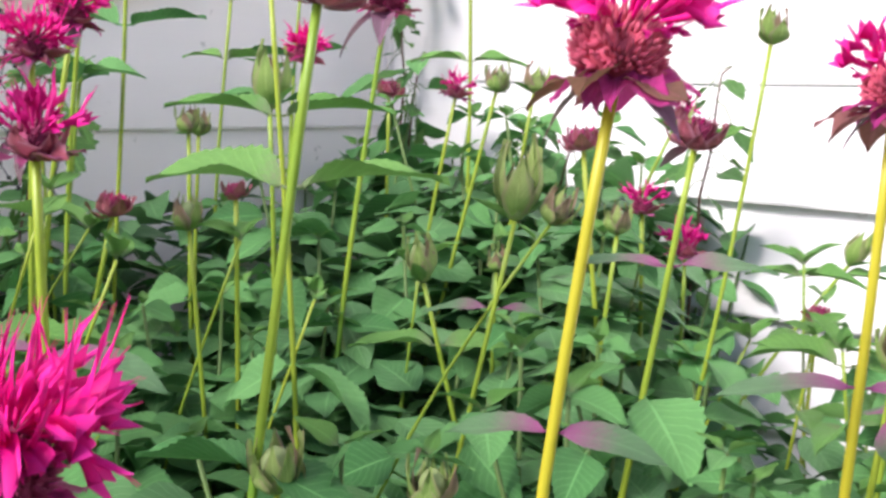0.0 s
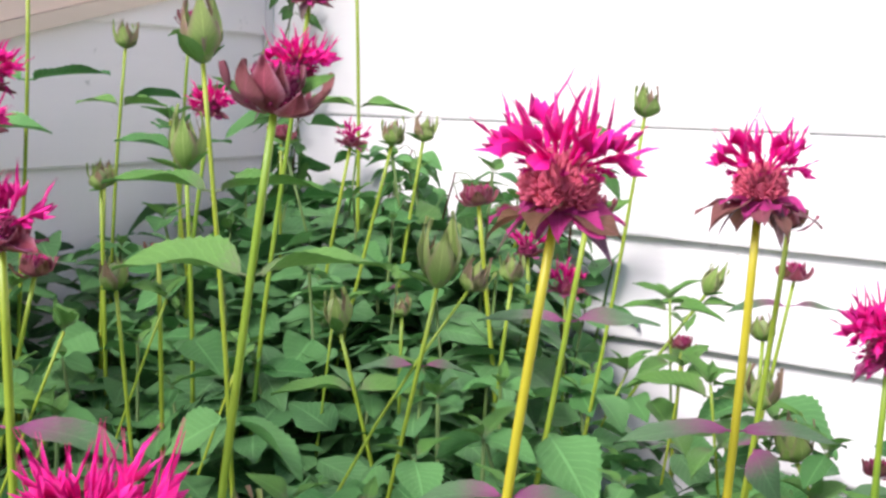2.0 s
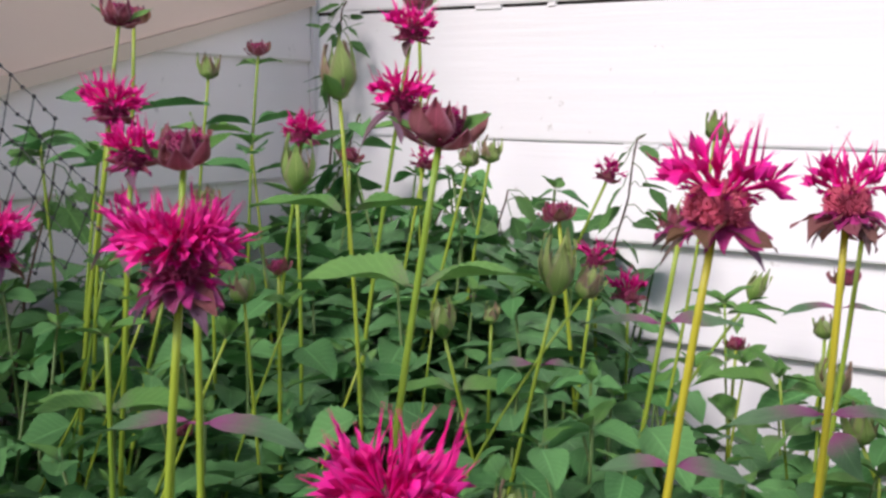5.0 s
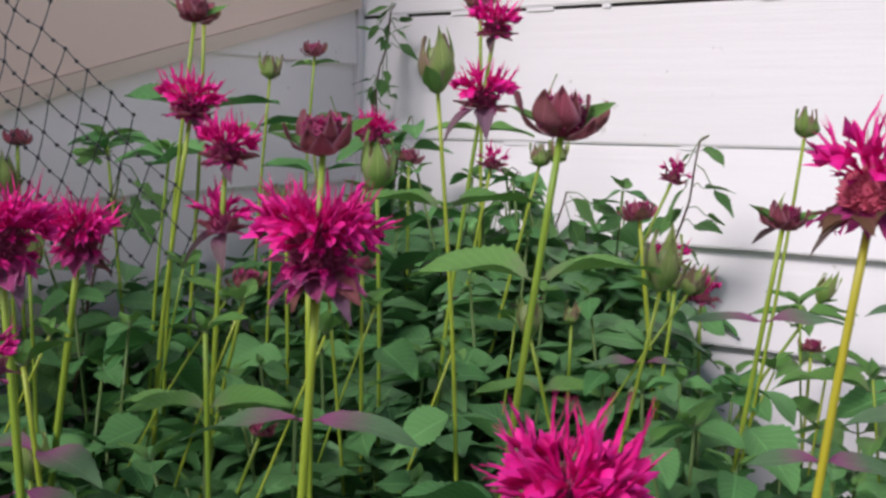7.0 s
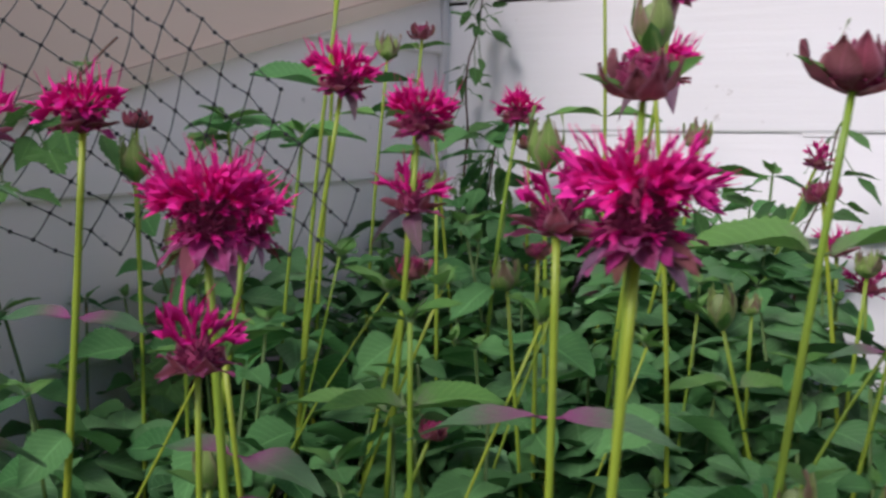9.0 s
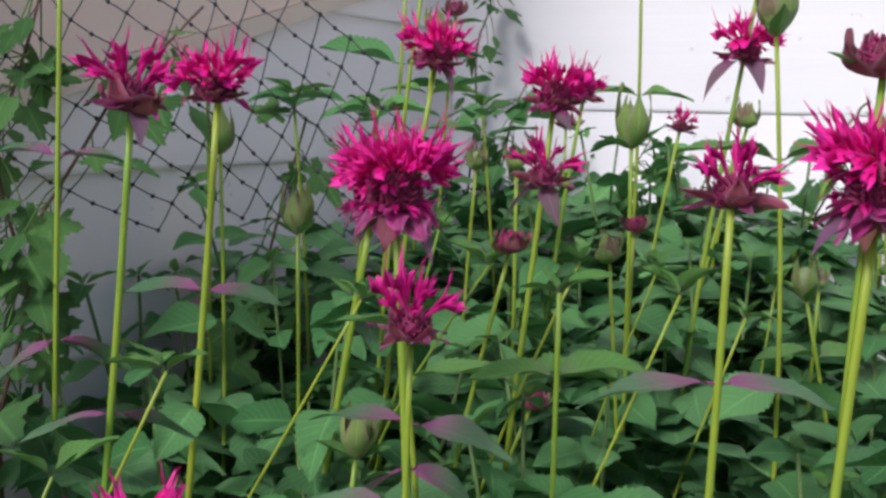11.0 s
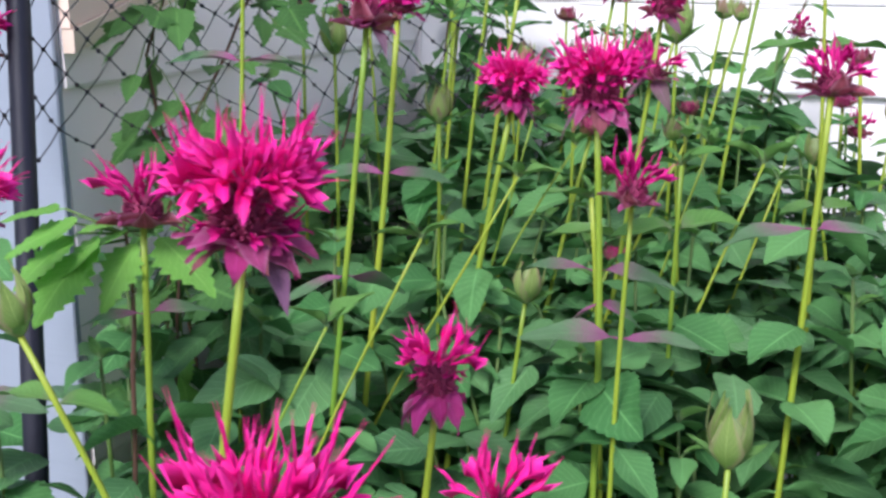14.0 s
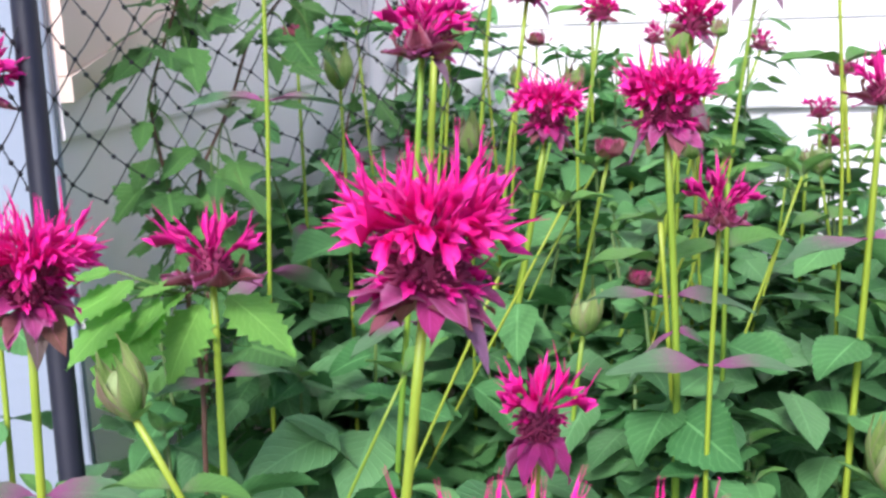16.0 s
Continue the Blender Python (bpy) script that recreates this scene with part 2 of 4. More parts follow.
# ---- leaves, bracts, florets: one unit long along +x ----
def blade(width, droop, cup, teeth, rng, twist=0.0, peak=0.34, n=14, stalk=0.08, wave=0.02, blunt=0.0):
    rows = []
    for i in range(n + 1):
        u = i / n
        x = stalk + (1 - stalk) * u
        if u <= peak:
            half = math.sin(u / peak * math.pi / 2) ** 0.75
        else:
            s = (u - peak) / (1 - peak)
            half = math.cos(s * math.pi / 2) ** (0.9 - 0.2 * blunt) * (1 - 0.25 * (1 - blunt) * s)
        half *= width / 2
        tooth = 1 + (teeth if i % 2 else -teeth) if 0 < i < n else 1
        half = max(half * tooth, 0.004)
        z = -droop * x * x + 0.06 * x
        row = []
        for j in range(5):
            v = (j - 2) / 2
            y = v * half
            lift = cup * abs(v) * half * 1.2 + wave * math.sin(u * 9 + v * 2 + rng) * abs(v)
            a = twist * u
            row.append((x, y * math.cos(a) - lift * math.sin(a), z + lift * math.cos(a) + y * math.sin(a)))
        rows.append(row)
    bm = sheet(rows)
    if stalk > 0:
        tube(bm, [(0, 0, 0), (stalk * 1.2, 0, 0.06 * stalk)], [0.012, 0.010], 5, 0, False)
    return bm


def lobed(rng):
    """A vine leaf with coarse teeth and five points."""
    bm = bmesh.new()
    uv = bm.loops.layers.uv.new()
    mid = bm.verts.new((0.30, 0, 0.03))
    count = 44
    rim = []
    for i in range(count):
        a = math.tau * i / count
        r = 0.40 + 0.13 * math.cos(5 * a) + 0.10 * math.cos(a) + (0.035 if i % 2 else -0.035)
        if abs(a - math.pi) < 0.25:
            r *= 0.45
        x, y = 0.34 + r * math.cos(a), 0.92 * r * math.sin(a)
        rim.append(bm.verts.new((x, y, 0.10 * abs(y) - 0.22 * max(x - 0.3, 0) ** 2 - 0.12 * y * y + 0.02 * math.sin(6 * a + rng))))
    inner = [bm.verts.new(mid.co.lerp(v.co, 0.55) + Vector((0, 0, 0.012))) for v in rim]
    for i in range(count):
        k = (i + 1) % count
        for face in (bm.faces.new((inner[i], rim[i], rim[k], inner[k])), bm.faces.new((mid, inner[i], inner[k]))):
            for loop in face.loops:
                loop[uv].uv = (loop.vert.co.x, loop.vert.co.y + 0.5)
    tube(bm, [(-0.12, 0, -0.02), (0.05, 0, 0.0), (0.3, 0, 0.025)], [0.012, 0.012, 0.004], 5, 0, False)
    return bm


def floret(bend, spread, lean=0.0, broad=1.0):
    """A two-lipped tubular flower along +x, its narrow foot at the origin."""
    bm = bmesh.new()
    uv = bm.loops.layers.uv.new()

    def spine(u):
        return Vector((u * (1 - 0.25 * abs(bend) * u), lean * u * u, bend * u * u * 0.6))

    tube(bm, [spine(u) for u in (0, 0.16, 0.32, 0.46)], [0.020, 0.028, 0.046, 0.066], 6, 0, False)
    # upper lip: a narrow pointed hood; lower lip: broader, bent away, ending in three uneven points
    for wide, lift, ends in ((0.15 * broad, 0.20 * spread, (0.74, 0.96, 1.12, 0.94, 0.72)), (0.30 * broad, -0.22 * spread, (0.84, 0.66, 0.98, 0.64, 0.88))):
        rows = []
        for i in range(7):
            s = i / 6
            row = []
            for k, v in enumerate((-1, -0.5, 0, 0.5, 1)):
                u = 0.40 + (ends[k] - 0.40) * s
                half = wide / 2 * (0.50 + 1.1 * s - (0.95 if lift > 0 else 0.55) * s * s)
                hood = (-0.10 if lift > 0 else 0.10) * v * v * (0.4 + s)
                curl = 0.04 * s * math.sin(k * 2.3 + bend * 9)
                row.append(spine(u) + Vector((0, v * half, lift * s * s + (0.045 if lift > 0 else -0.045) * (1 - 0.6 * abs(v)) + curl + hood)))
            rows.append(row)
        strip = sheet(rows)
        keep = bpy.data.meshes.new("lip")
        strip.to_mesh(keep)
        strip.free()
        bm.from_mesh(keep)
        bpy.data.meshes.remove(keep)
    for face in bm.faces:
        for loop in face.loops:
            loop[uv].uv = (max(0.0, min(1.0, loop.vert.co.x)), 0.5 + loop.vert.co.y)
    # stamens past the hood
    for y in (-0.012, 0.014):
        tube(bm, [spine(0.6), spine(0.88) + Vector((0, y, 0.15 * spread)), spine(1.2) + Vector((0, y * 2, 0.27 * spread))], [0.010, 0.007, 0.003], 4, 0, False)
    return bm


def scale(girth, tall, flare, arc, seed, point=1.3):
    """A broad pointed bract wrapped round an upright urn or cup; its foot at the origin, +z up, outward +x."""
    rng = random.Random(seed)
    ways = [(0.0, 0.10), (0.10, 0.24), (0.30, 0.42), (0.52, 0.46), (0.75, 0.42 + flare * 0.4), (1.0, 0.36 + flare)]
    rows, n = [], 9
    tip_turn, wave = rng.uniform(-0.12, 0.12), rng.uniform(0, 6)
    for i in range(n + 1):
        u = i / n
        for (z0, r0), (z1, r1) in zip(ways, ways[1:]):
            if u <= z1:
                r = r0 + (r1 - r0) * (u - z0) / (z1 - z0)
                break
        half = arc / 2 * (min(1.0, 0.55 + 1.5 * u) if u < 0.3 else max(0.015, 1 - ((u - 0.3) / 0.7) ** point))
        row = []
        for j in range(7):
            v = (j - 3) / 3
            a = v * half + tip_turn * u
            out = girth * (r + 0.05 * v * v * u - 0.035 * (abs(v) < 0.1) * u + 0.018 * math.sin(7 * u + 3 * v + wave))
            row.append((out * math.cos(a), out * math.sin(a), tall * (u + 0.03 * math.sin(9 * v + wave) * u)))
        rows.append(row)
    return sheet(rows)


def blades(name, material, count, **shape):
    made = []
    for i in range(count):
        r = random.Random(i * 7 + len(name))
        mould = dict(shape)
        for key in ("droop", "twist", "width", "cup"):
            if key in mould and isinstance(mould[key], tuple):
                mould[key] = r.uniform(*mould[key])
        made.append(mesh_of(name, blade(rng=r.uniform(0, 6), **mould), material))
    return made


LEAVES = blades("leaf", LEAF, 10, blunt=0.5, width=(0.54, 0.76), droop=(0.05, 0.38), cup=(0.12, 0.5), teeth=0.055, twist=(-0.4, 0.4), n=24, wave=0.03)
LEAVES_BRIGHT = blades("leaf", LEAF_BRIGHT, 6, width=(0.36, 0.50), droop=(0.20, 0.50), cup=(0.35, 0.7), teeth=0.055, twist=(-0.5, 0.5), n=26, wave=0.03)
LEAVES_PURPLE = blades("leaf", LEAF_PURPLE, 5, width=(0.38, 0.50), droop=(0.20, 0.42), cup=(0.1, 0.3), teeth=0.03, twist=(-0.3, 0.3), peak=0.42)
LEAVES_VINE = [mesh_of("leaf", lobed(i), LEAF_VINE) for i in range(3)]
LEAVES_LIME = blades("leaf", LEAF_LIME, 3, width=(0.62, 0.8), droop=(0.1, 0.35), cup=(0.0, 0.15), teeth=0.17, twist=(-0.3, 0.3), n=16)
LEAFLETS = blades("leaf", LEAF_VINE, 3, width=(0.42, 0.55), droop=(0.05, 0.3), cup=(0.1, 0.3), teeth=0.10, twist=(-0.4, 0.4), n=12)
SHAPE = dict(n=8, stalk=0.0, wave=0.015)
BRACTS = {
    "dark": blades("bract", BRACT_DARK, 5, width=(0.46, 0.66), droop=(-0.6, 0.15), cup=(0.3, 0.8), teeth=0.02, twist=(-0.5, 0.5), peak=0.42, n=8, stalk=0.0, wave=0.04),
    "pink": blades("bract", BRACT_PINK, 6, width=(0.44, 0.68), droop=(0.0, 0.6), cup=(0.0, 0.5), teeth=0.05, twist=(-0.8, 0.8), peak=0.50, n=8, stalk=0.0, wave=0.08),
    "ruff": blades("bract", BRACT_RUFF, 4, width=(0.48, 0.66), droop=(0.1, 0.5), cup=(0.0, 0.4), teeth=0.03, twist=(-0.7, 0.7), peak=0.45, n=8, stalk=0.0, wave=0.06),
    "hang": blades("bract", BRACT_HANG, 4, width=(0.38, 0.50), droop=(0.15, 0.5), cup=(0.1, 0.4), teeth=0.02, twist=(-0.5, 0.5), peak=0.3, **SHAPE),
    "skirt": blades("bract", BRACT_SKIRT, 5, width=(0.46, 0.66), droop=(-0.1, 0.5), cup=(0.0, 0.5), teeth=0.04, twist=(-0.6, 0.6), peak=0.45, n=8, stalk=0.0, wave=0.06),
    "leafy": blades("bract", LEAF_BRIGHT, 3, width=(0.34, 0.44), droop=(-0.3, 0.1), cup=(0.3, 0.6), teeth=0.02, twist=(-0.6, 0.6), peak=0.4, **SHAPE),
}
FLORETS = [mesh_of("floret", floret(*form), PETAL) for form in ((0.05, 0.8, 0.1), (0.25, 1.0, -0.15), (-0.2, 1.1, 0.2), (-0.35, 0.8, -0.1), (0.4, 1.2, 0.05), (0.1, 0.6, -0.25), (0.55, 0.9, 0.12), (-0.1, 1.4, -0.05))]
FLORETS_FINE = [mesh_of("floret", floret(*form, 0.68), PETAL) for form in ((0.1, 0.9, 0.12), (0.3, 1.1, -0.18), (-0.25, 1.0, 0.2), (-0.4, 0.7, -0.1), (0.45, 1.2, 0.08), (0.1, 0.6, -0.28), (0.6, 0.8, 0.15), (-0.1, 1.4, -0.05))]
FLORETS_RED = [mesh_of("floret", floret(*form), PETAL_RED) for form in ((0.1, 0.8, 0.1), (0.3, 1.0, -0.2), (-0.3, 0.9, 0.15), (-0.45, 0.6, -0.1))]


CUPS = [mesh_of("bract", scale(0.64, 0.38 + 0.03 * (i % 4), 0.10, 1.35, i, 1.1), (BRACT_DARK, BRACT_DARK, BRACT_RUFF)[i % 3]) for i in range(6)]
CUPS_INNER = [mesh_of("bract", scale(0.44, 0.40, 0.02, 1.1, 20 + i, 1.0), BRACT_DARK) for i in range(4)]
URNS = [mesh_of("bract", scale(0.86, 0.92 + 0.06 * (i % 3), 0.07, 1.6, 40 + i, 0.85), (BRACT_GREEN, BRACT_BROWN, BRACT_GREEN, BRACT_GREEN, BRACT_BROWN)[i]) for i in range(5)]
URNS_INNER = [mesh_of("bract", scale(0.72, 1.05, -0.10, 1.6, 60 + i, 0.8), (BRACT_BROWN, BRACT_GREEN)[i % 2]) for i in range(4)]
URNS_YOUNG = [mesh_of("bract", scale(0.68, 1.02 + 0.08 * (i % 3), -0.06, 1.9, 100 + i, 0.9), BRACT_GREEN) for i in range(4)]
URN_GREEN = [mesh_of("bract", scale(0.94, 0.70, -0.02, 1.8, 80 + i, 1.3), BRACT_GREEN) for i in range(2)]


def globe(size, tall, material, tubes):
    """A head's middle: a dome packed with short pointed calyx tubes, or a smooth bud."""
    bm = bmesh.new()
    bmesh.ops.create_icosphere(bm, subdivisions=3 if tubes else 2, radius=1)
    for v in bm.verts:
        v.co = Vector((v.co.x * size, v.co.y * size, (v.co.z + 0.9) * tall)) * (1 + 0.05 * noise.noise(v.co * 4))
    rng = random.Random(3)
    for k in range(tubes):
        z = 0.98 - 1.55 * (k + 0.5) / tubes
        a = k * 2.39996 + rng.uniform(-0.2, 0.2)
        r = math.sqrt(max(0.0, 1 - z * z))
        way = Vector((math.cos(a) * r, math.sin(a) * r, z + 0.5)).normalized()
        foot = Vector((math.cos(a) * r * size, math.sin(a) * r * size, (z + 0.9) * tall)) * 0.92
        reach = rng.uniform(0.05, 0.10)
        tube(bm, [foot, foot + way * reach * 0.6, foot + way * reach], [0.014, 0.014, 0.003], 5, 0, True)
    return mesh_of("flower_head", bm, material)


GLOBES = {kind: globe(*shape) for kind, shape in {
    "crown": (0.205, 0.18, CALYX, 420), "full": (0.17, 0.20, CALYX_DARK, 300), "few": (0.16, 0.16, CALYX_DARK, 110),
    "burst": (0.16, 0.17, CALYX_DARK, 200), "crest": (0.17, 0.17, CALYX_DARK, 200), "spare": (0.15, 0.22, CALYX_DARK, 200), "dark": (0.20, 0.19, CALYX_DARK, 120), "young": (0.23, 0.40, BUD_GREEN, 0), "bud": (0.28, 0.42, BUD_GREEN, 0)}.items()}


def whorl(rng, head, meshes, count, size, tilt, at=0.0, spread=0.0, name="bract", jitter=0.25, out=0.06, loose=12):
    """A ring of bracts or florets round a head; tilt: degrees above the level."""
    for k in range(count):
        a = math.tau * (k + rng.uniform(-jitter, jitter)) / count + spread
        lift = radians(tilt + rng.uniform(-loose, loose))
        way = Vector((math.cos(a) * math.cos(lift), math.sin(a) * math.cos(lift), math.sin(lift)))
        foot = Vector((math.cos(a) * out, math.sin(a) * out, at))
        part(name, rng.choice(meshes), head, placed(foot, turned(way, rng.uniform(-0.3, 0.3)), size * rng.uniform(0.78, 1.14)))


def cup(rng, head, meshes, count, at=0.0, spread=0.0, size=1.0, lean=0.12):
    """Upright bracts that overlap round a head."""
    for k in range(count):
        turn = Matrix.Rotation(math.tau * (k + rng.uniform(-0.25, 0.25)) / count + spread, 4, "Z")
        tip = Matrix.Rotation(rng.uniform(-0.06, 1.0) * lean, 4, "Y")
        part("bract", rng.choice(meshes), head, placed(Vector((0, 0, at)), turn @ tip, size * rng.uniform(0.86, 1.10)))


def flower_head(plant, kind, at, up, size, rng, hanging=(), hang=0.43):
    """A head on a stem's tip: local units are the spread of its florets."""
    tip = Vector((0, 0, 1)).rotation_difference(up).to_matrix().to_4x4() @ Matrix.Rotation(rng.uniform(0, math.tau), 4, "Z")
    size *= {"bud": 0.74, "young": 1.05, "dark": 0.90}.get(kind, 1.0)
    head = part("flower_head", GLOBES[kind], plant, placed(at, tip, size))
    if kind == "crown":
        whorl(rng, head, BRACTS["pink"], 11, 0.37, -2, 0.03, jitter=0.4)
        whorl(rng, head, BRACTS["ruff"], 6, 0.50, -6, 0.0, 0.4, jitter=0.45)
        whorl(rng, head, FLORETS, 7, 0.42, 20, 0.31, 0, "floret", 0.3, 0.16)
        whorl(rng, head, FLORETS, 7, 0.48, 40, 0.31, 0.4, "floret", 0.3, 0.13)
        whorl(rng, head, FLORETS, 5, 0.46, 64, 0.30, 0.1, "floret", 0.3, 0.08)
        whorl(rng, head, FLORETS_RED, 12, 0.17, 14, 0.26, 0.2, "floret", 0.4, 0.17)
    elif kind == "crest":
        whorl(rng, head, BRACTS["pink"], 6, 0.30, 0, 0.04, jitter=0.4)
        whorl(rng, head, BRACTS["dark"], 7, 0.38, -4, 0.01, 0.4, jitter=0.45)
        whorl(rng, head, FLORETS, 9, 0.45, 12, 0.26, 0, "floret", 0.4, 0.12)
        whorl(rng, head, FLORETS, 9, 0.46, 36, 0.27, 0.4, "floret", 0.4, 0.09)
        whorl(rng, head, FLORETS, 6, 0.44, 62, 0.28, 0.1, "floret", 0.4, 0.05)
        whorl(rng, head, FLORETS_RED, 12, 0.20, 8, 0.20, 0.2, "floret", 0.4, 0.14)
    elif kind == "full":
        whorl(rng, head, BRACTS["pink"], 9, 0.29, -6, 0.05, jitter=0.5, loose=26)
        whorl(rng, head, BRACTS["skirt"], 9, 0.33, -6, 0.02, 0.3, jitter=0.5, loose=24)
        whorl(rng, head, BRACTS["ruff"], 4, 0.34, -12, 0.0, 0.4, jitter=0.5, loose=18)
        whorl(rng, head, FLORETS_RED, 9, 0.22, -8, 0.10, 0.4, "floret", 0.45, 0.12)
        whorl(rng, head, FLORETS_RED, 18, 0.18, 8, 0.24, 0.1, "floret", 0.45, 0.14)
        whorl(rng, head, FLORETS_FINE, 18, 0.36, 2, 0.35, 0, "floret", 0.45, 0.15)
        whorl(rng, head, FLORETS_FINE, 18, 0.40, 18, 0.36, 0.2, "floret", 0.45, 0.13)
        whorl(rng, head, FLORETS_FINE, 15, 0.38, 36, 0.36, 0.4, "floret", 0.45, 0.10)
        whorl(rng, head, FLORETS_FINE, 10, 0.31, 56, 0.36, 0.1, "floret", 0.45, 0.07)
        whorl(rng, head, FLORETS_FINE, 5, 0.26, 74, 0.36, 0.3, "floret", 0.45, 0.03)
    elif kind == "burst":
        whorl(rng, head, BRACTS["pink"], 9, 0.32, -10, 0.03, jitter=0.45)
        whorl(rng, head, BRACTS["skirt"], 5, 0.34, -6, 0.01, 0.3, jitter=0.45)
        whorl(rng, head, FLORETS_RED, 14, 0.20, 8, 0.22, 0.1, "floret", 0.45, 0.13)
        whorl(rng, head, FLORETS_FINE, 16, 0.46, -2, 0.32, 0, "floret", 0.45, 0.10)
        whorl(rng, head, FLORETS_FINE, 16, 0.50, 16, 0.33, 0.2, "floret", 0.45, 0.09)
        whorl(rng, head, FLORETS_FINE, 12, 0.46, 38, 0.33, 0.4, "floret", 0.45, 0.08)
        whorl(rng, head, FLORETS_FINE, 8, 0.38, 60, 0.34, 0.1, "floret", 0.45, 0.05)
    elif kind == "spare":
        whorl(rng, head, BRACTS["pink"], 9, 0.38, -16, 0.04, jitter=0.4)
        whorl(rng, head, BRACTS["skirt"], 4, 0.42, -26, 0.02, 0.5, jitter=0.4)
        whorl(rng, head, FLORETS, 8, 0.46, 22, 0.34, 0, "floret", 0.4, 0.12)
        whorl(rng, head, FLORETS, 6, 0.52, 50, 0.36, 0.4, "floret", 0.4, 0.07)
        whorl(rng, head, FLORETS_RED, 10, 0.18, 10, 0.24, 0.2, "floret", 0.4, 0.12)
    elif kind == "few":
        cup(rng, head, CUPS, 4, 0.0, 0.3, 0.78, 0.55)
        whorl(rng, head, BRACTS["skirt"], 6, 0.40, 12, 0.0, jitter=0.4)
        whorl(rng, head, BRACTS["dark"], 4, 0.42, 4, 0.0, 0.3, jitter=0.4)
        whorl(rng, head, FLORETS_RED, 7, 0.50, 40, 0.22, 0, "floret", 0.4, 0.12)
        whorl(rng, head, FLORETS_RED, 4, 0.50, 70, 0.26, 0.5, "floret", 0.4, 0.05)
    elif kind == "dark":
        cup(rng, head, CUPS, 7, 0.0, 0.0, 1.0, 0.55)
        cup(rng, head, CUPS_INNER, 6, 0.03, 0.4, 1.0, 0.25)
        whorl(rng, head, FLORETS_RED, 9, 0.15, 62, 0.26, 0.2, "floret", 0.4, 0.12)
        if size >= 0.045:
            cup(rng, head, URNS_INNER[1::2], 1, 0.06, rng.uniform(0, 6), 0.48, 0.0)
            for a in (0.62, 3.72):
                way = tip.to_3x3().inverted() @ Vector((math.cos(a), math.sin(a), rng.uniform(0.25, 0.6)))
                part("bract", rng.choice(BRACTS["leafy"]), head, placed(Vector((0, 0, -0.01)), turned(way, math.copysign(0.5, math.cos(a))), rng.uniform(0.56, 0.78)))
    elif kind == "young":
        cup(rng, head, URNS_YOUNG, 5, 0.0, 0.0, 1.0, 0.08)
        cup(rng, head, URNS_INNER, 3, 0.02, 0.5, 0.84, 0.04)
        whorl(rng, head, BRACTS["leafy"], 2, 0.70, 24, -0.02, 0.3)
    else:
        cup(rng, head, URNS, 5, 0.0, 0.0, 1.0, 0.14)
        cup(rng, head, URNS_INNER, 4, 0.02, 0.5, 1.0, 0.06)
        cup(rng, head, URN_GREEN, 2, -0.02, 0.9, 1.0, 0.10)
        if rng.random() < 0.5:
            whorl(rng, head, BRACTS["leafy"], 2, 0.80, 6, -0.02, 0.3)
    # large outer bracts that hang to known sides
    back = tip.to_3x3().inverted()
    for a in hanging:
        a = radians(a)
        way = back @ Vector((math.cos(a), math.sin(a), rng.uniform(-0.75, -0.45)))
        foot = back @ Vector((math.cos(a), math.sin(a), 0)) * 0.10
        part("bract", rng.choice(BRACTS["hang"]), head, placed(foot, turned(way, rng.uniform(-0.5, 0.5)), hang * rng.uniform(0.9, 1.12)))


def leaf_pair(plant, at, axis, size, meshes, turn, rng, rise=0.25):
    for k in (0, 1):
        a = turn + math.pi * k + rng.uniform(-0.25, 0.25)
        way = Vector((math.cos(a), math.sin(a), rise + rng.uniform(-0.45, 0.25)))
        part("leaf", rng.choice(meshes), plant, placed(at, turned(way, rng.uniform(-0.65, 0.65)), size * rng.uniform(0.8, 1.15)))


LABELS = {
    "crown": "bee balm stem topped by an open hot pink ragged bloom",
    "crest": "bee balm stem topped by a spreading magenta bloom with maroon bracts",
    "spare": "bee balm stem with a narrow magenta bloom and pink skirt",
    "full": "bee balm stem with a full shaggy magenta pink bloom",
    "burst": "bee balm stem with a wide burst of thin pink petals",
    "few": "bee balm stem with a maroon head and few crimson petals",
    "dark": "bee balm stem with a dark maroon petal-less flower head",
    "bud": "bee balm stem with a closed pointed green bud",
    "young": "bee balm stem with a smooth pale green closed bud",
    "none": "slanting bare green bee balm stem with paired leaves",
}
plant_count = 0


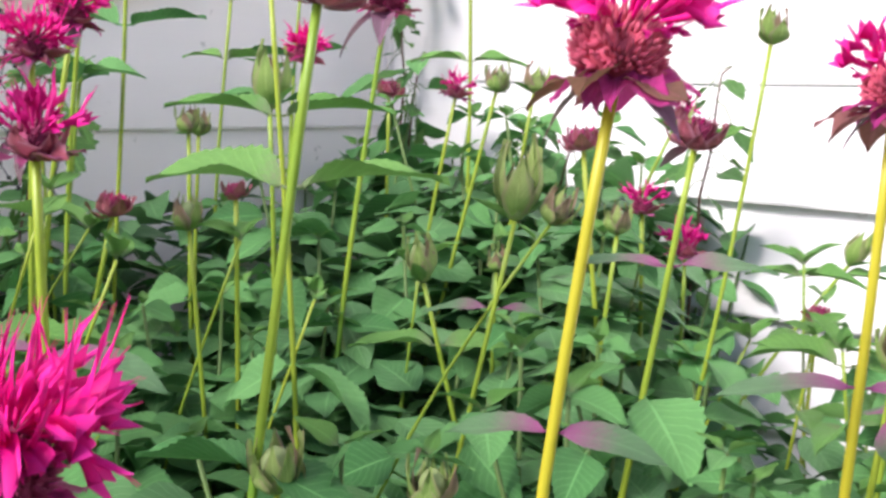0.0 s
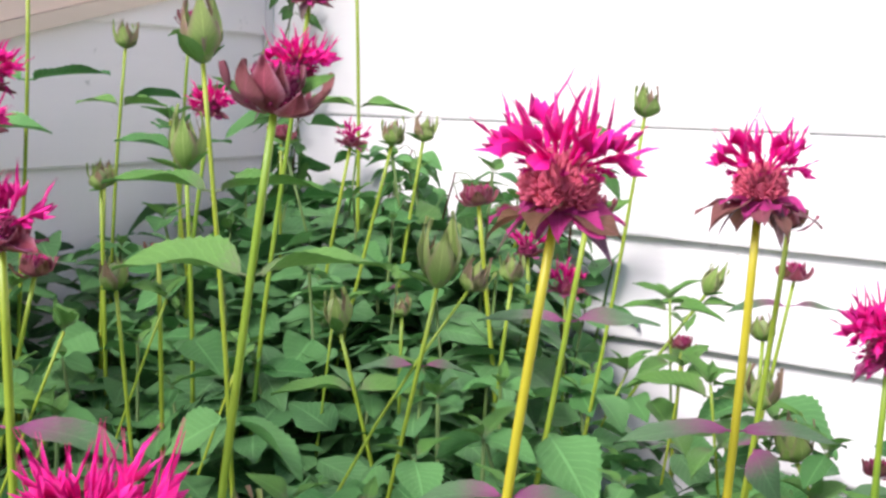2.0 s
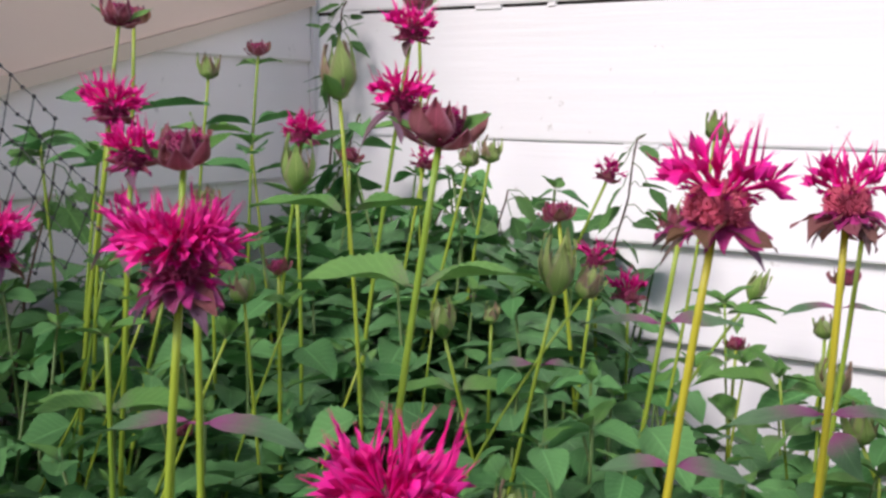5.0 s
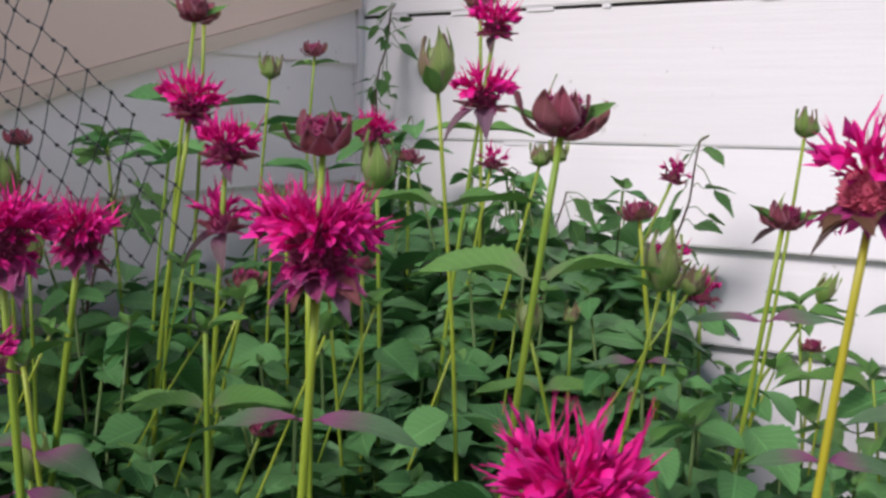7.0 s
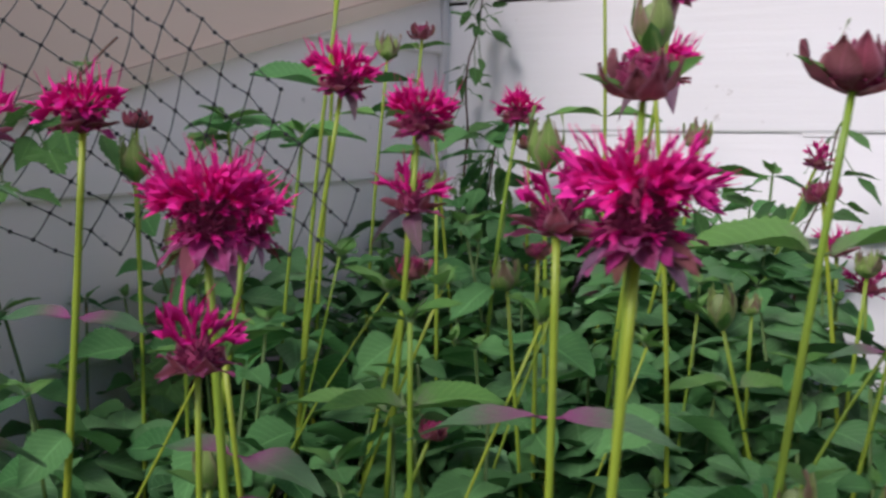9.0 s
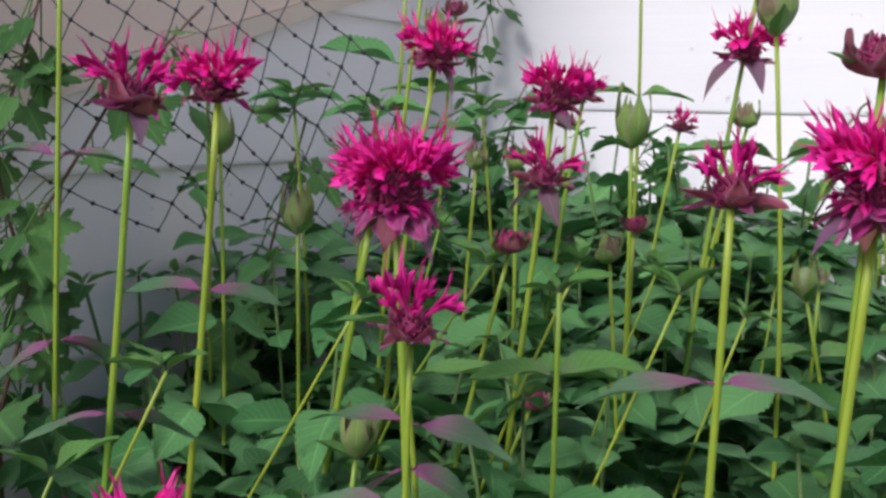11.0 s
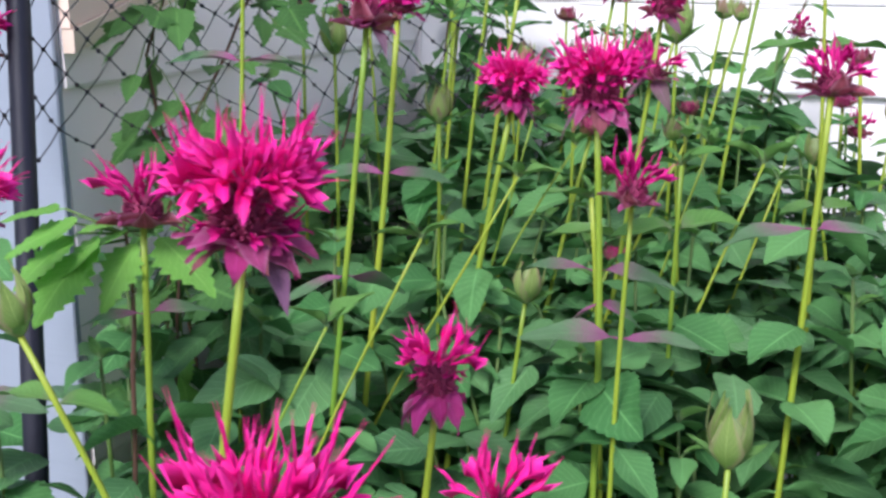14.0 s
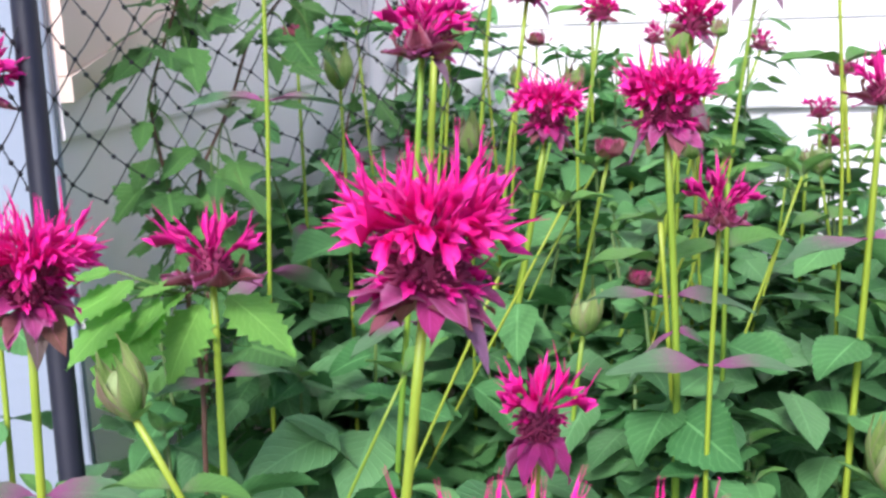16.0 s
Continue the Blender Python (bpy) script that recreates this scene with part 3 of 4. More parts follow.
def bee_balm(kind, top, size, lower, nodes=(), tier=None, hanging=(), thick=None):
    """A plant: its head's foot at top, its stem through lower and on down to the soil."""
    global plant_count
    plant_count += 1
    rng = random.Random(plant_count * 31)
    top, lower = Vector(top), Vector(lower)
    slope = (lower - top) / max(top.z - lower.z, 0.02)
    slope.x, slope.y = max(-0.6, min(0.6, slope.x)), max(-0.6, min(0.6, slope.y))
    reach = top.z - lower.z

    def run(z):
        """How far down the lean has carried: straight at first, then easing upright towards the soil."""
        d = top.z - z
        return d if d < reach else reach + 0.3 * (1 - math.exp((reach - d) / 0.3))

    foot = Vector((top.x + slope.x * run(0), top.y + slope.y * run(0), 0))
    plant = thing("bee_balm_plant", foot, LABELS[kind], "flower", "bee balm plants in the bed")
    bow = Vector((rng.uniform(-1, 1), rng.uniform(-1, 1), 0)) * 0.003

    def along(z):
        sway = bow * math.sin(min((top.z - z) / 0.3, 1) * math.pi)
        return Vector((top.x + slope.x * run(z), top.y + slope.y * run(z), z)) + sway

    heights = [top.z * (1 - i / 24) for i in range(25)]
    thick = thick or (0.0019 if kind in ("bud", "young", "none") else 0.0026 if size > 0.055 else 0.0021) * rng.uniform(0.88, 1.12)
    bm = tube(bmesh.new(), [along(z) - foot for z in heights], [thick * (0.85 + 0.35 * i / 24) for i in range(25)], 8, 0.14)
    part("stem", bm, plant, None, "", STEM_GOLD if kind == "crown" else STEM)
    up = (top - along(top.z - 0.05)).normalized()
    up = (up + Vector((rng.uniform(-0.08, 0.08), rng.uniform(-0.08, 0.08), 0.5))).normalized()
    if kind != "none":
        flower_head(plant, kind, top - foot, up, size, rng, hanging)
    else:
        leaf_pair(plant, top - foot, up, 0.035, LEAVES_BRIGHT, rng.uniform(0, 3), rng, 0.7)
        leaf_pair(plant, top - foot, up, 0.020, LEAVES_BRIGHT, rng.uniform(0, 3), rng, 1.6)
    if tier:
        flower_head(plant, tier[1], along(top.z - tier[0]) - foot, up, tier[2], rng, (225, -50), 0.66)
    first = 0.06
    for drop, leaf, flushed, turn in nodes:
        for a in (turn, turn + math.pi):
            a += rng.uniform(-0.1, 0.1)
            way = Vector((math.cos(a), math.sin(a), rng.uniform(0.0, 0.16) if flushed == 1 else rng.uniform(0.10, 0.30)))
            part("leaf", rng.choice((LEAVES_BRIGHT, LEAVES_PURPLE, LEAVES)[flushed]), plant, placed(along(top.z - drop) - foot, turned(way, math.copysign(rng.uniform(-0.2, 0.2) if flushed == 1 else rng.uniform(-0.05, 0.35), math.cos(a))), leaf * rng.uniform(0.95, 1.12)))
        first = drop
    turn, drop = rng.uniform(0, math.pi), max(first + 0.075, top.z - rng.uniform(0.90, 0.96))
    while top.z - drop > 0.6:
        z = top.z - drop
        tone = LEAVES_PURPLE if z > 0.90 and rng.random() < 0.35 else LEAVES
        leaf_pair(plant, along(z) - foot, up, rng.uniform(0.046, 0.066), tone, turn, rng, -0.2)
        turn, drop = turn + math.pi / 2, drop + rng.uniform(0.055, 0.08)
    return plant


def leafy_shoot(x, y, height, rng):
    """A young flowerless shoot of the bed."""
    plant = thing("bee_balm_shoot", (x, y, 0), "flowerless leafy green bee balm shoot in the bed", "plant", "bee balm shoots in the bed")
    lean = Vector((rng.uniform(-0.12, 0.12), rng.uniform(-0.12, 0.12), 0))
    bend = lambda z: lean * (z / height) ** 2 * height + Vector((0, 0, z))  # noqa: E731
    heights = [height * i / 8 for i in range(9)]
    part("stem", tube(bmesh.new(), [bend(z) for z in heights], [0.0028 - 0.0014 * i / 8 for i in range(9)], 6, 0.14), plant, None, "", STEM_LOW)
    z, turn, size = height, rng.uniform(0, math.pi), rng.uniform(0.026, 0.04)
    leaf_pair(plant, bend(z), None, size * 0.7, LEAVES_BRIGHT, turn + math.pi / 2, rng, 1.0)
    while z > 0.62:
        leaf_pair(plant, bend(z), None, size, LEAVES, turn, rng, -0.1)
        z -= rng.uniform(0.04, 0.065)
        turn += math.pi / 2 + rng.uniform(-0.2, 0.2)
        size = min(size + 0.014, rng.uniform(0.05, 0.066))


# ---- ground ----
def ground_sheet():
    bm = bmesh.new()
    bmesh.ops.create_grid(bm, x_segments=60, y_segments=60, size=1)
    for v in bm.verts:
        far = lambda c: math.copysign(abs(c) ** 3, c) * 200  # noqa: E731
        v.co.x, v.co.y = far(v.co.x) - 0.4, far(v.co.y)
        v.co.z = -0.02 + 0.02 * noise.noise(v.co * 0.8)
    tagged(new("ground", mesh_of("ground", bm, LAWN)), "mown green lawn round the house", "ground", "", "structure")
    bm = bmesh.new()
    bmesh.ops.create_grid(bm, x_segments=50, y_segments=50, size=1)
    for v in bm.verts:
        x, y = v.co.x * 1.0 - 0.1, v.co.y * 0.72 + 0.36
        edge = max(abs(v.co.x), abs(v.co.y))
        v.co = Vector((x, y, 0.035 * (1 - edge ** 6) - 0.02 + 0.018 * noise.noise(Vector((x, y, 0)) * 14)))
    tagged(new("flower_bed_soil", mesh_of("flower_bed_soil", bm, SOIL)), "dark crumbly soil of the flower bed by the walls", "ground", "", "structure")


ground_sheet()

# ---- walls: right wall faces -y, left wall faces +x ----
WALL_Y, WALL_X, TOP = 1.07, -1.095, 2.7


def board(parent, length, low, high, proud, across, material, base):
    """A lapped siding board; across: True along x. Its lower edge stands proud."""
    bm = bmesh.new()
    lip = 0.003
    profile = ((0.0, low), (proud, low), (proud + 0.001, low + lip), (0.0025, high), (0.0, high))
    rings = []
    count = 12
    for i in range(count + 1):
        s = length[0] + (length[1] - length[0]) * i / count
        sag = 0.0012 * noise.noise(Vector((s * 2.3, low * 9, 0)))
        rings.append([bm.verts.new((s, base - o, z + sag) if across else (base + o, s, z + sag)) for o, z in profile])
    for a, b in zip(rings, rings[1:]):
        for k in range(5):
            quad = (a[k], a[(k + 1) % 5], b[(k + 1) % 5], b[k])
            bm.faces.new(quad)
    bm.faces.new(rings[0])
    bm.faces.new(rings[-1][::-1])
    bmesh.ops.recalc_face_normals(bm, faces=bm.faces)
    part("board", bm, parent, None, "", material, False)


def right_wall():
    wall = tagged(new("wall_north", mesh_of("wall_north", box(bmesh.new(), (WALL_X - 0.12, WALL_Y + 0.002, 0), (3.2, WALL_Y + 0.14, TOP)), GAP, False)),
                  "white painted lapped siding wall behind the flowers", "wall", "", "structure")
    edges = [0.845 - 0.124 * k for k in range(6, 0, -1)] + [0.845, 0.969, 1.092, 1.276] + [1.276 + 0.124 * k for k in range(1, 11)] + [TOP]
    for k, (low, high) in enumerate(zip(edges, edges[1:])):
        gap = 0.0044 if abs(low - 1.092) < 0.01 or abs(low - 1.276) < 0.01 else 0.0
        proud = 0.005 if gap else 0.015
        board(wall, (WALL_X + 0.004, 0.95 if k % 2 else 1.7), low + gap, high + (0.0 if gap else 0.004), proud, True, SIDING, WALL_Y)
        board(wall, (0.952 if k % 2 else 1.702, 3.2), low + gap, high + (0.0 if gap else 0.004), proud, True, SIDING, WALL_Y)
    # paint that bridges the open joints here and there
    rng = random.Random(5)
    for z in (1.092, 1.276):
        x = -1.05
        while x < 0.6:
            wide = rng.uniform(0.012, 0.06)
            part("paint_bridge", box(bmesh.new(), (x, WALL_Y - 0.0047, z - 0.001), (x + wide, WALL_Y, z + 0.0047)), wall, None, "", SIDING, False)
            x += wide + rng.uniform(0.05, 0.22)


def left_wall():
    wall = tagged(new("wall_west", mesh_of("wall_west", box(bmesh.new(), (WALL_X - 0.12, 0.1735, 0), (WALL_X - 0.002, WALL_Y, TOP)), GAP, False)),
                  "white lapped siding wall beside the bed, lightened for dim light", "wall", "", "structure")
    edges = [0.862 - 0.17 * k for k in range(5, 0, -1)] + [0.862, 1.03, 1.207] + [1.207 + 0.172 * k for k in range(1, 9)]
    for low, high in zip(edges, edges[1:]):
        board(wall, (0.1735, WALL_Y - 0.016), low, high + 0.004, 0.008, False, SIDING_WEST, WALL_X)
    # sloping panel over the upper boards, with a tan strip along its lower edge
    line = lambda y: 1.121 + 0.264 * (y - 0.394)  # noqa: E731
    for name, material, out, a, b in (("panel", PANEL, 0.016, 0.016, None), ("panel_strip", PANEL_EDGE, 0.019, -0.004, 0.015)):
        bm = bmesh.new()
        y0, y1 = 0.1737, WALL_Y - 0.017
        outline = [(y0, line(y0) + a), (y1, line(y1) + a), (y1, line(y1) + b if b else TOP), (y0, line(y0) + b if b else TOP)]
        front = [bm.verts.new((WALL_X + out, y, z)) for y, z in outline]
        back = [bm.verts.new((WALL_X + 0.0005, y, z)) for y, z in outline]
        bm.faces.new(front)
        bm.faces.new(back[::-1])
        for k in range(4):
            bm.faces.new((front[k], back[k], back[(k + 1) % 4], front[(k + 1) % 4]))
        bmesh.ops.recalc_face_normals(bm, faces=bm.faces)
        part(name, bm, wall, None, "", material, False)
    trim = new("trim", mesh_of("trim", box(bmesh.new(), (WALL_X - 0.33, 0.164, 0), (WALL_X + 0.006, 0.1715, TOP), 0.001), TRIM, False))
    tagged(trim, "wide board on the outer house corner, coloured blue grey for shade", "trim", "", "structure")
    front = tagged(new("wall_south", mesh_of("wall_south", box(bmesh.new(), (-3.0, 0.1735, 0), (WALL_X - 0.121, 0.30, TOP)), GAP, False)),
                   "white painted lapped siding on the outer house wall", "wall", "", "structure")
    for low, high in zip(edges, edges[1:]):
        board(front, (-3.0, WALL_X - 0.331), low, high + 0.004, 0.010, True, SIDING, 0.173)
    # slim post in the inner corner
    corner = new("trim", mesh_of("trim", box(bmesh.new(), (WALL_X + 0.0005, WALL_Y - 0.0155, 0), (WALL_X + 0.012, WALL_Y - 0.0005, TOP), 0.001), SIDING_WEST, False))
    tagged(corner, "narrow corner strip where the two walls meet", "trim", "", "structure")


right_wall()
left_wall()


# ---- net and its post ----
def net():
    """A hanging diamond net along a bent line, cut off along a slope."""
    net_thing = thing("garden_net", (-0.95, 0.3, 0.7), "black knotted plastic garden net hung before the wall", "net")
    origin = Vector((-0.95, 0.3, 0.7))
    bends = [Vector(p) for p in ((-1.060, -0.12, 0), (-1.052, 0.08, 0), (-1.0, 0.25, 0), (-0.93, 0.345, 0), (-0.72, 0.378, 0))]
    lengths = [(b - a).length for a, b in zip(bends, bends[1:])]

    def spot(s, z):
        for (a, b), far in zip(zip(bends, bends[1:]), lengths):
            if s <= far or b is bends[-1]:
                p = a.lerp(b, s / far)
                break
            s -= far
        wob = 0.010 * noise.noise(Vector((s * 6, z * 6, 3)))
        return Vector((p.x + wob, p.y + wob, z))

    right = sum(lengths)
    places = {}
    for i in range(-45, 45):
        for j in range(-45, 45):
            s = 0.491 + i * 0.0245 - j * 0.0095 + 0.004 * noise.noise(Vector((i * 0.7, j * 0.7, 0.5)))
            z = 1.172 - i * 0.0180 - j * 0.0235 + 0.004 * noise.noise(Vector((i * 0.7, j * 0.7, 4.5)))
            lean = max(0.0, min(1.0, (0.45 - s) / 0.15))
            s += 0.43 * (z - 1.172) * lean
            if 0 < s < right and 0.985 < z < min(1.42, 1.192 - 1.15 * (s - 0.58)):
                places[i, j] = spot(s, z)
    def strand(chain, knots):
        bm = bmesh.new()
        run = []
        for p in chain:
            run.append(p - origin)
        tube(bm, run, [0.00055] * len(run), 5, 0, False)
        for p in run if knots else ():
            ball = bmesh.ops.create_icosphere(bm, subdivisions=1, radius=0.0021)["verts"]
            bmesh.ops.translate(bm, verts=ball, vec=p)
        part("strand", bm, net_thing, None, "", NET)

    for axis in (0, 1):
        for k in range(-45, 45):
            chain = []
            for n in range(-45, 46):
                p = places.get((n, k) if axis == 0 else (k, n))
                if p:
                    if chain:
                        chain.append((chain[-1] + p) / 2 + Vector((0, 0, -0.0015)))
                    chain.append(p)
                elif len(chain) > 1:
                    strand(chain, axis == 0)
                    chain = []
                else:
                    chain = []
    post = thing("garden_post", (-0.93, -0.13, 0), "thin leaning dark coated metal garden post holding the net", "post")
    foot = Vector((-0.93, -0.13, 0))
    for_z = lambda z: Vector((-1.006, 0.004, 0.776)) + (Vector((-1.049, 0.079, 1.112)) - Vector((-1.006, 0.004, 0.776))) * (z - 0.776) / 0.336 - foot  # noqa: E731
    part("pole", tube(bmesh.new(), [for_z(z) for z in (-0.05, 0.4, 0.8, 1.2, 1.32)], [0.0085] * 5, 16), post, None, "", POST)
    part("cap", tube(bmesh.new(), [for_z(z) for z in (1.315, 1.33, 1.34)], [0.0095, 0.0095, 0.006], 16), post, None, "", POST)


net()


# ---- climbing vines ----
def vine(points, leaves, count, size, label, rng_seed, spread=0.05, pairs=False, spots=()):
    rng = random.Random(rng_seed)
    base = Vector(points[0])
    plant = thing("climbing_vine", base, label, "vine", "vines on the walls")
    path = []
    for a, b in zip(points, points[1:]):
        for k in range(6):
            p = Vector(a).lerp(Vector(b), k / 6)
            path.append(p + Vector([noise.noise(p * 9 + Vector((c * 7, rng_seed, 0))) * 0.012 for c in range(3)]))
    path.append(Vector(points[-1]))
    part("stem", tube(bmesh.new(), [p - base for p in path], [0.0022 - 0.0012 * i / len(path) for i in range(len(path))], 6), plant, None, "", TWIG)
    for k in range(count):
        p = path[int(rng.uniform(0.05, 0.999) * len(path))] if not pairs else path[min(len(path) - 1, int((k + 0.5) / count * len(path)))]
        a = rng.uniform(0, math.tau) if not pairs else (k % 2) * math.pi + rng.uniform(-0.4, 0.4)
        way = Vector((math.cos(a) * 0.7 + 0.25, math.sin(a) * 0.6 - 0.45, rng.uniform(-1.1, 0.1)))
        at = p + way * rng.uniform(0.2, 1) * spread
        if (at - p).length > 0.012:
            part("leaf_stalk", tube(bmesh.new(), [p - base, (p + at) / 2 - base + Vector((0, 0, 0.006)), at - base], [0.0007] * 3, 5, 0, False), plant, None, "", STEM_LOW)
        part("leaf", rng.choice(leaves), plant, placed(at - base, turned(way, rng.uniform(-0.7, 0.7)), size * rng.uniform(0.6, 1.2)))
    for at, tip in spots:
        way = Vector(tip) - Vector(at)
        near = min(path, key=lambda p: (p - Vector(at)).length)
        part("leaf_stalk", tube(bmesh.new(), [near - base, (near + Vector(at)) / 2 - base, Vector(at) - base], [0.0009] * 3, 5, 0, False), plant, None, "", STEM_LOW)
        part("leaf", rng.choice(leaves), plant, placed(Vector(at) - base, turned(way, rng.uniform(-0.15, 0.15)), way.length))
    return plant


GREEN_VINE = "climbing vine with lobed toothed green leaves on the net"
vine([(-1.04, 0.24, 0), (-1.03, 0.22, 0.5), (-1.02, 0.20, 0.85), (-1.0, 0.22, 1.0), (-0.97, 0.28, 1.1), (-0.93, 0.33, 1.17)], LEAVES_VINE + LEAFLETS, 54, 0.044, GREEN_VINE, 3)
vine([(-1.05, 0.30, 0), (-1.04, 0.28, 0.6), (-1.03, 0.24, 0.95), (-1.03, 0.22, 1.06), (-1.0, 0.24, 1.2)], LEAVES_VINE + LEAFLETS, 50, 0.046, GREEN_VINE, 8)
vine([(-1.0, 0.20, 0), (-0.99, 0.16, 0.6), (-0.98, 0.14, 0.85), (-0.97, 0.16, 0.95)], LEAVES_VINE + LEAVES_LIME, 34, 0.06, GREEN_VINE, 12)
LIME_SPOTS = (
    ((-0.942, -0.016, 0.968), (-0.985, -0.035, 0.950)),
    ((-0.940, -0.016, 0.962), (-0.968, -0.052, 0.932)),
    ((-0.930, -0.018, 0.955), (-0.948, -0.060, 0.915)),
    ((-0.952, -0.012, 0.976), (-1.000, -0.022, 0.968)),
    ((-0.892, -0.005, 0.964), (-0.845, -0.011, 0.931)),
    ((-0.900, -0.008, 0.961), (-0.918, -0.035, 0.918)),
    ((-0.908, -0.010, 0.965), (-0.944, -0.037, 0.942)),
    ((-0.913, -0.010, 0.969), (-0.934, -0.027, 0.968)),
    ((-0.938, -0.016, 0.973), (-0.953, -0.035, 0.959)),
    ((-0.923, -0.014, 0.966), (-0.940, -0.040, 0.924)),
    ((-0.892, -0.005, 0.966), (-0.867, -0.006, 0.976)),
)
vine([(-0.92, -0.02, 0), (-0.91, -0.03, 0.6), (-0.904, -0.025, 0.879), (-0.907, -0.01, 0.941), (-0.91, -0.005, 0.964)], LEAVES_LIME, 0, 0.06,
     "young vine shoot with bright lime green toothed leaves", 15, 0.03, False, LIME_SPOTS)
vine([(-1.04, 0.42, 0), (-1.0, 0.42, 0.7), (-0.96, 0.45, 0.95), (-0.93, 0.47, 1.08)], LEAVES_VINE, 16, 0.05, GREEN_VINE, 21)
vine([(-1.03, 1.03, 0), (-1.03, 1.03, 0.7), (-1.03, 1.03, 1.1), (-1.02, 1.02, 1.2), (-0.99, 1.02, 1.29)], LEAFLETS, 56, 0.034, "slender vine with small leaflets in the wall corner", 5, 0.035)
vine([(-0.98, 1.0, 0), (-0.97, 0.98, 0.7), (-0.96, 0.97, 1.0), (-0.92, 0.96, 1.13)], LEAVES + LEAFLETS, 60, 0.06, "slender vine with small leaflets in the wall corner", 31, 0.07)
vine([(-0.82, 1.0, 0), (-0.82, 0.98, 0.7), (-0.80, 0.97, 0.98), (-0.75, 0.96, 1.06)], LEAFLETS + LEAVES, 70, 0.058, "brown vine twig with toothed leaflets by the wall", 32, 0.05)
vine([(-0.60, 1.03, 0), (-0.58, 1.03, 0.7), (-0.55, 1.0, 0.98), (-0.52, 0.97, 1.03), (-0.493, 0.944, 1.112)], LEAFLETS, 24, 0.05, "brown vine twig with toothed leaflets by the wall", 6, 0.03, True)
vine([(-0.72, 0.98, 0), (-0.72, 0.96, 0.7), (-0.70, 0.94, 0.96), (-0.66, 0.92, 1.04)], LEAFLETS, 34, 0.062, "brown vine twig with toothed leaflets by the wall", 9, 0.05)

# ---- bee balm, front to back ----
bee_balm("crown", (-0.190, 0.286, 1.085), 0.063, (-0.200, 0.279, 0.967), nodes=((0.118, 0.036, 1, 0.57),), hanging=(195, -5))
bee_balm("crown", (-0.169, 0.474, 1.076), 0.058, (-0.176, 0.469, 0.911), nodes=((0.125, 0.060, 1, 0.57),), hanging=(215, -35))
bee_balm("dark", (-0.173, 0.547, 1.055), 0.034, (-0.188, 0.537, 0.891))
bee_balm("bud", (-0.313, 0.650, 1.116), 0.030, (-0.348, 0.625, 0.819))
bee_balm("dark", (-0.293, 0.523, 1.053), 0.050, (-0.315, 0.509, 0.880), nodes=((0.068, 0.055, 1, 0.57),), hanging=(180,))
bee_balm("dark", (-0.363, 0.309, 1.119), 0.068, (-0.386, 0.294, 0.914), nodes=((0.084, 0.064, 0, 0.57),), hanging=())
bee_balm("young", (-0.500, 0.389, 1.146), 0.040, (-0.492, 0.394, 1.000), nodes=((0.082, 0.070, 0, 0.6),))
bee_balm("bud", (-0.333, 0.446, 1.012), 0.028, (-0.352, 0.436, 0.985), thick=0.0012)
bee_balm("young", (-0.349, 0.436, 1.014), 0.036, (-0.372, 0.419, 0.878), nodes=((0.05, 0.036, 1, 0.57),))
bee_balm("dark", (-0.336, 0.813, 0.905), 0.034, (-0.340, 0.810, 0.762))
bee_balm("dark", (-0.229, 0.771, 0.987), 0.040, (-0.242, 0.762, 0.892), nodes=((0.022, 0.045, 1, 0.57),))
bee_balm("bud", (-0.576, 0.688, 1.082), 0.032, (-0.639, 0.643, 0.752))
bee_balm("bud", (-0.600, 0.771, 1.082), 0.034, (-0.610, 0.765, 0.997))
bee_balm("few", (-0.648, 0.716, 1.076), 0.036, (-0.660, 0.707, 0.993))
bee_balm("dark", (-0.448, 0.637, 1.041), 0.046, (-0.439, 0.643, 0.962))
bee_balm("few", (-0.436, 0.773, 0.948), 0.044, (-0.436, 0.773, 0.698))
bee_balm("few", (-0.456, 0.735, 0.986), 0.040, (-0.456, 0.735, 0.736))
bee_balm("bud", (-0.410, 0.629, 0.983), 0.030, (-0.425, 0.620, 0.850))
bee_balm("bud", (-0.489, 0.590, 0.950), 0.024, (-0.489, 0.590, 0.700))
bee_balm("crest", (-0.542, 0.537, 1.196), 0.046, (-0.569, 0.520, 0.978), tier=(0.06, "crest", 0.058), hanging=(-70,))
bee_balm("crest", (-0.703, 0.584, 1.105), 0.044, (-0.712, 0.578, 1.023))
bee_balm("dark", (-0.790, 0.770, 1.076), 0.045, (-0.790, 0.770, 0.826))
bee_balm("full", (-0.411, 0.152, 1.052), 0.066, (-0.417, 0.148, 0.946), hanging=(205, -20))
bee_balm("dark", (-0.413, 0.158, 1.111), 0.050, (-0.416, 0.152, 1.000))
bee_balm("crest", (-0.760, 0.402, 1.125), 0.060, (-0.777, 0.391, 0.984), hanging=(-20,))
bee_balm("dark", (-0.789, 0.437, 1.210), 0.055, (-0.798, 0.431, 1.130))
bee_balm("crest", (-0.620, 0.302, 1.095), 0.050, (-0.643, 0.306, 0.900), nodes=((0.184, 0.068, 0, 0.57),), tier=(0.05, "few", 0.046), hanging=(-40,))
bee_balm("dark", (-0.929, 0.767, 1.201), 0.045, (-0.933, 0.764, 1.132), nodes=((0.012, 0.035, 0, 0.0), (0.085, 0.060, 2, 0.9)))
bee_balm("bud", (-0.889, 0.643, 1.169), 0.036, (-0.897, 0.638, 1.069), nodes=((0.06, 0.05, 0, 0.3),))
bee_balm("dark", (-0.687, 0.391, 0.987), 0.046, (-0.701, 0.382, 0.926))
